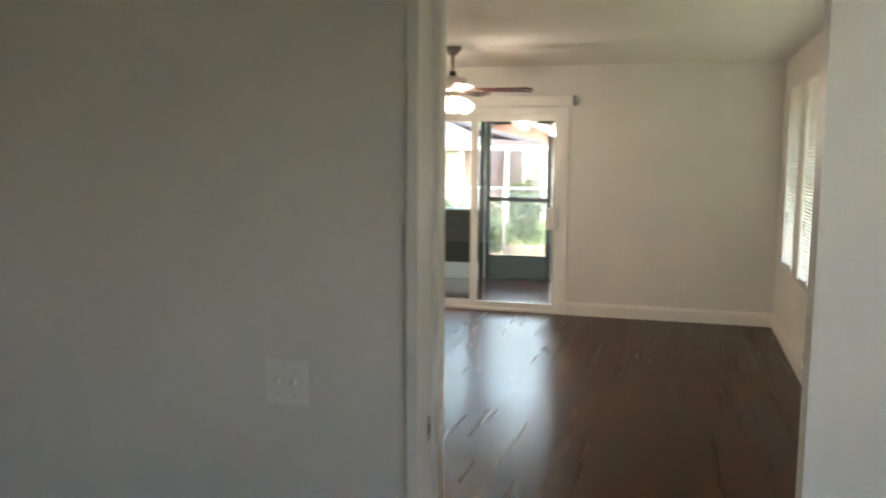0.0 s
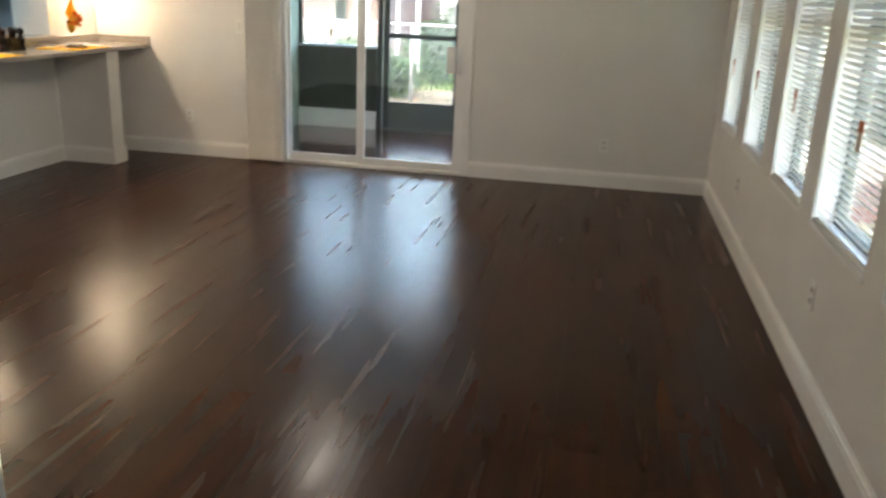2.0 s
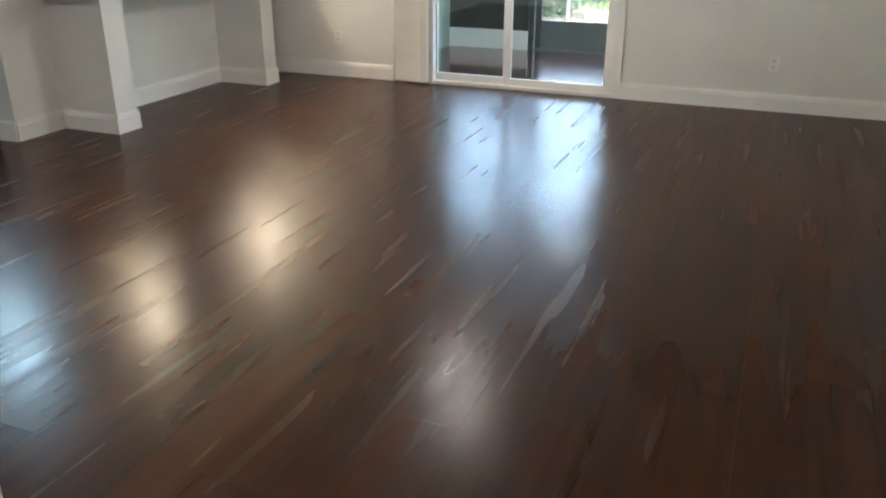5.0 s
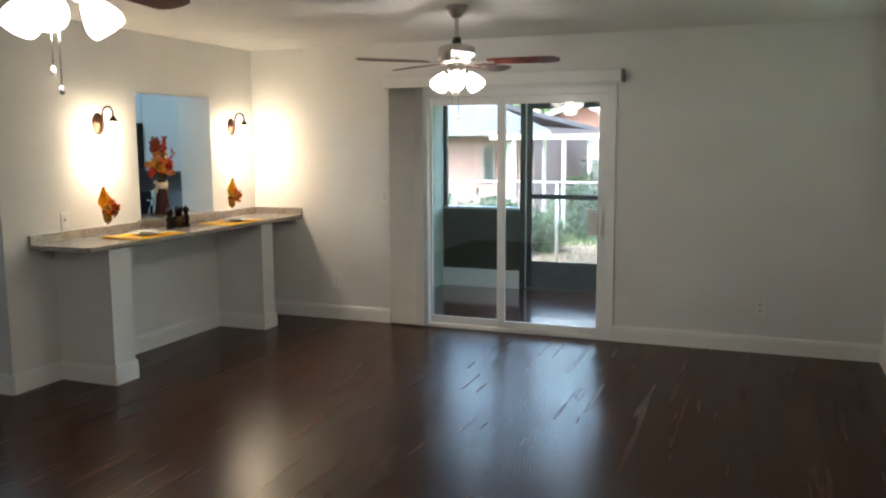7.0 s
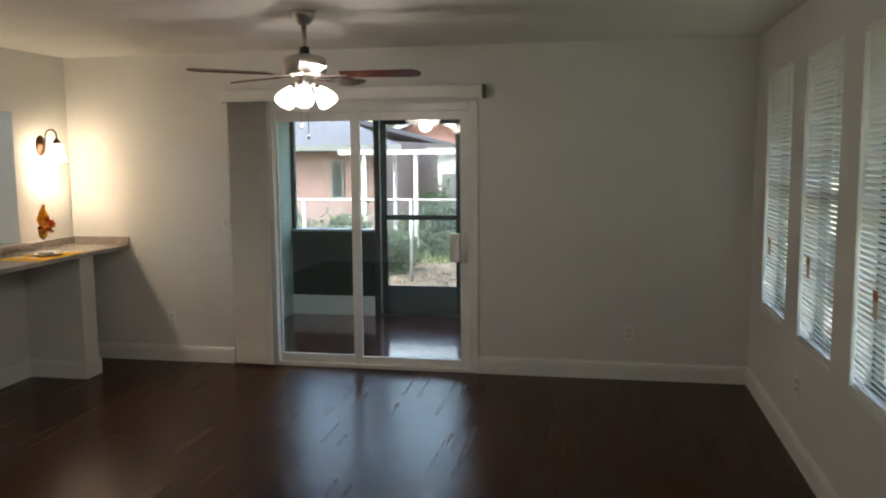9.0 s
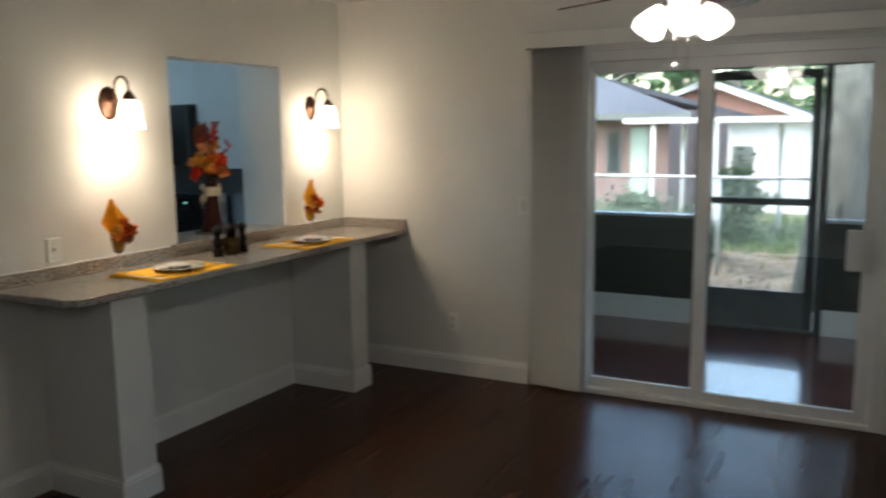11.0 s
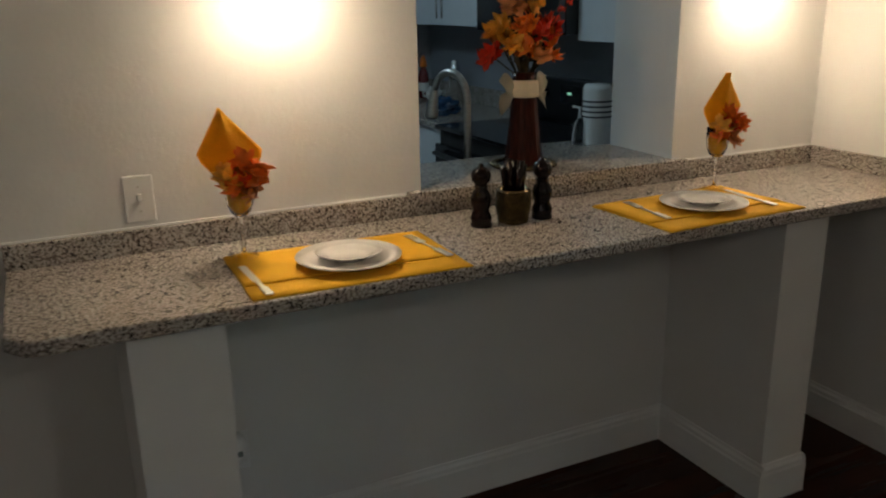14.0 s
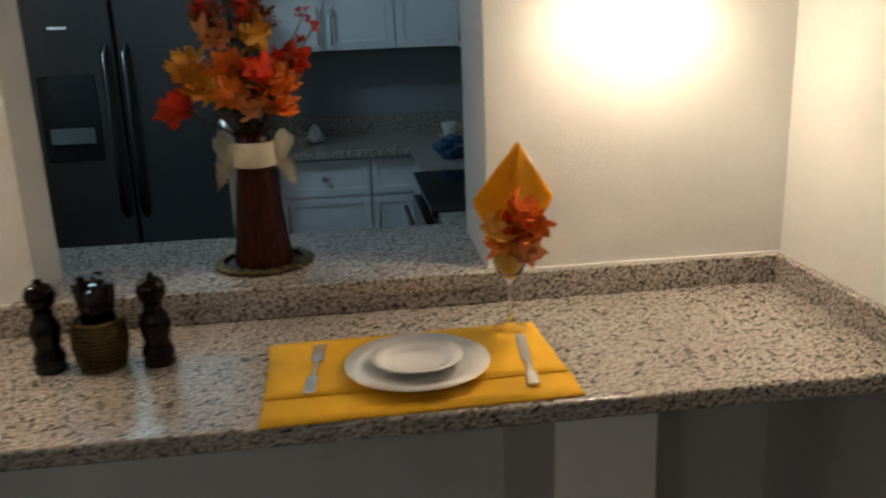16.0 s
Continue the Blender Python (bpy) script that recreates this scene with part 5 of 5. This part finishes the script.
def tree(x, y, r0, height, seed, crown=True):
    rng = random.Random(seed)
    ob = thing("tree", "tall grey-barked tree in the yard", "tree", pose(x, y, GZ - 0.05))
    pts = [(0.25 * math.sin(k * 0.7 + seed), 0.2 * math.sin(k * 0.5), height * k / 8) for k in range(9)]
    pts[0] = (pts[1][0] * 0.7, 0, 0)
    bm = tube(pts, r0, 18, taper=r0 * 0.45)
    for v in bm.verts:
        v.co += Vector((1, 1, 0)) * 0.05 * noise.noise(v.co * 3.0)
        if v.co.z < 0.4:
            v.co.x, v.co.y = v.co.x * (1.5 - v.co.z), v.co.y * (1.5 - v.co.z)
    part("trunk", bm, BARK, ob)
    V, F = [], []
    for k in range(8):
        a = k * 2.4 + seed
        z = height * (0.45 + 0.06 * k)
        l = rng.uniform(2.0, 3.4)
        end = (l * math.cos(a), l * math.sin(a), z + rng.uniform(0.2, 1.4))
        part("limb", tube([(0, 0, z), (end[0] * 0.5, end[1] * 0.5, z + 0.6), end], r0 * 0.3, 7, taper=0.02), BARK, ob)
        v, f = leaf_cloud(end, (1.3, 1.3, 0.8), 1100, 0.1, rng, 10)
        b = len(V)
        V += v
        F += [tuple(i + b for i in q) for q in f]
    soup("crown", V, F, FOLIAGE, ob)


tree(-1.72, 14.6, 0.23, 8.5, 1)
tree(-1.25, 12.3, 0.26, 8.0, 4)
for k, (x, y, h) in enumerate(((-9.5, 29.0, 6.2), (3.5, 29.0, 6.5), (-2.0, 40.0, 7.5), (-6.5, 41.0, 7.6), (-12.0, 32.0, 6.6))):
    tree(x, y, 0.3, h, 6 + k)



def gable_house(name, label, x0, x1, y0, y1, eave, ridge, wallmat, windows, along="x", hip=0.0):
    ob = thing(name, label, "house")
    part("wall", B(x0, y0, GZ - 0.2, x1, y1, eave), wallmat, ob)
    bm = bmesh.new()
    o = 0.5
    if along == "x":
        ym = (y0 + y1) / 2
        prof = [(y0 - o, eave - 0.1), (ym, ridge), (y1 + o, eave - 0.1), (y1 + o, eave - 0.22), (ym, ridge - 0.14), (y0 - o, eave - 0.22)]
        a = [bm.verts.new((x0 - o, y, z)) for y, z in prof]
        b = [bm.verts.new((x1 + o - (hip if y == ym else 0), y, z)) for y, z in prof]
    else:
        xm = (x0 + x1) / 2
        prof = [(x0 - o, eave - 0.1), (xm, ridge), (x1 + o, eave - 0.1), (x1 + o, eave - 0.22), (xm, ridge - 0.14), (x0 - o, eave - 0.22)]
        a = [bm.verts.new((x, y0 - o, z)) for x, z in prof]
        b = [bm.verts.new((x, y1 + o, z)) for x, z in prof]
    for i in range(6):
        bm.faces.new((a[i], a[(i + 1) % 6], b[(i + 1) % 6], b[i]))
    for r in (a, b):
        bm.faces.new((r[0], r[1], r[4], r[5]))
        bm.faces.new((r[1], r[2], r[3], r[4]))
    part("roof", bm, SHINGLE, ob)
    if along == "y":
        bm = bmesh.new()
        t = [bm.verts.new(p) for p in ((x0, y0 + 0.02, eave - 0.02), (x1, y0 + 0.02, eave - 0.02), ((x0 + x1) / 2, y0 + 0.02, ridge - 0.16))]
        bm.faces.new(t)
        r = bmesh.ops.extrude_face_region(bm, geom=bm.faces[:])
        bmesh.ops.translate(bm, vec=(0, 0.1, 0), verts=[v for v in r["geom"] if isinstance(v, bmesh.types.BMVert)])
        part("gable", bm, wallmat, ob)
        for s in (1, -1):
            xm = (x0 + x1) / 2
            ex = x0 - o if s > 0 else x1 + o
            bm = bmesh.new()
            q = [bm.verts.new(p) for p in ((ex, y0 - o - 0.03, eave - 0.24), (ex, y0 - o - 0.03, eave - 0.06), (xm, y0 - o - 0.03, ridge + 0.03), (xm, y0 - o - 0.03, ridge - 0.15))]
            bm.faces.new(q)
            r = bmesh.ops.extrude_face_region(bm, geom=bm.faces[:])
            bmesh.ops.translate(bm, vec=(0, 0.04, 0), verts=[v for v in r["geom"] if isinstance(v, bmesh.types.BMVert)])
            part("barge_board", bm, TRIM, ob)
    else:
        for gx in (x0 + 0.02,) if hip else (x0 + 0.02, x1 - 0.12):
            bm = bmesh.new()
            t = [bm.verts.new(p) for p in ((gx, y0, eave - 0.02), (gx, y1, eave - 0.02), (gx, (y0 + y1) / 2, ridge - 0.16))]
            bm.faces.new(t)
            r = bmesh.ops.extrude_face_region(bm, geom=bm.faces[:])
            bmesh.ops.translate(bm, vec=(0.1, 0, 0), verts=[v for v in r["geom"] if isinstance(v, bmesh.types.BMVert)])
            part("gable", bm, wallmat, ob)
        part("fascia", B(x0 - o, y0 - o - 0.03, eave - 0.2, x1 + o, y0 - o, eave - 0.09), ALUPANEL, ob)
    for wx, z0, z1, w in windows:
        wd = part("window", B(wx, y0 - 0.05, z0, wx + w, y0 + 0.02, z1), ALUPANEL, ob)
        part("pane", B(wx + 0.04, y0 - 0.06, z0 + 0.04, wx + w - 0.04, y0 - 0.045, z1 - 0.04), DARKGLASS, wd)
    return ob


bungalow = gable_house("house", "pink stucco bungalow with a grey shingle roof", -17, -4.6, 19.0, 27.0, 1.95, 2.85, STUCCO, [(-7.4, 0.7, 1.55, 0.5), (-5.76, 0.75, 1.55, 0.28), (-10.5, 0.5, 1.55, 1.4)], hip=3.2)
part("door", B(-5.3, 18.95, GZ, -4.98, 19.02, 1.6), PALEGREEN, bungalow, "pale green painted side door")
gable_house("house", "salmon pink house with a white-edged gable", -8.58, -3.18, 30.0, 38.0, 1.85, 3.0, PINK, [(-5.5, 0.6, 1.4, 1.1)], "y")
cp = thing("carport", "white metal carport roof on slim posts", "carport")
part("roof_sheet", B(-4.6, 15.9, 1.66, -1.8, 18.4, 1.74), TRIM, cp)
for x, y in ((-4.17, 16.0), (-3.26, 16.0), (-4.17, 18.2), (-2.6, 18.2)):
    part("post", tube([(x, y, GZ - 0.1), (x, y, 1.66)], 0.04, 8), TRIM, cp)
sh = thing("shed", "white garden shed with a dark door", "shed")
part("wall", B(-3.95, 21.5, GZ - 0.1, 0.6, 24.0, 1.7), CABINET, sh)
part("roof", B(-4.15, 21.2, 1.7, 0.8, 24.2, 1.8), GALV, sh)
part("door", B(-3.85, 21.44, GZ, -3.45, 21.5, 1.2), ALUPANEL, sh)
verts, faces = [], []
for k in range(36):
    a = radians(-15 + 230 * k / 35)
    v, f = leaf_cloud((55 * math.cos(a), 8 + 50 * math.sin(a), 3.2), (4.5, 4.5, 4.5), 420, 0.55, rng, 16)
    b = len(verts)
    verts += v
    faces += [tuple(i + b for i in q) for q in f]
tagged(soup("far_woods", verts, faces, FOLIAGE), "distant green trees beyond the houses", "trees", kind="stuff")

# ---- floor planks ----
rng = random.Random(21)
PW, GAP = 0.19, 0.0008
pl = {}
x = W
while x < E_ - 0.01:
    w = min(PW, E_ - x)
    y = S0 - rng.uniform(0, 1.1)
    while y < N:
        y0, y1 = max(y, S0), min(y + 1.22, N + 0.02)
        if y1 - y0 > 0.02:
            key = (round(w, 3), round(y1 - y0, 3))
            if key not in pl:
                pl[key] = mesh_of("plank", B(-w / 2 + GAP / 2, -(y1 - y0) / 2 + GAP / 2, -0.006, w / 2 - GAP / 2, (y1 - y0) / 2 - GAP / 2, 0.0), PLANK)
            ob = new("plank", pl[key])
            ob.parent, ob.matrix_basis = floor, pose(x + w / 2, (y0 + y1) / 2, 0)
        y += 1.22
    x += PW
bm = bmesh.new()
for x0, x1, ya, yb in ((-7.65, W, 4.0, N), (-2.2, E_, -1.2, S0)):
    for i in range(int((x1 - x0) / PW) + 1):
        for j in range(int((yb - ya) / 1.22) + 2):
            a, b = x0 + i * PW, min(x0 + (i + 1) * PW, x1)
            c, d = max(ya, ya + 1.22 * j - 0.4 * (i % 3)), min(yb, ya + 1.22 * (j + 1) - 0.4 * (i % 3))
            if b - a > 0.01 and d - c > 0.02:
                box(bm, a + 0.001, c + 0.001, -0.006, b - 0.001, d - 0.001, -0.0005)
ob = part("plank_floor", bm, PLANK, floor)
ob["kind"] = "stuff"
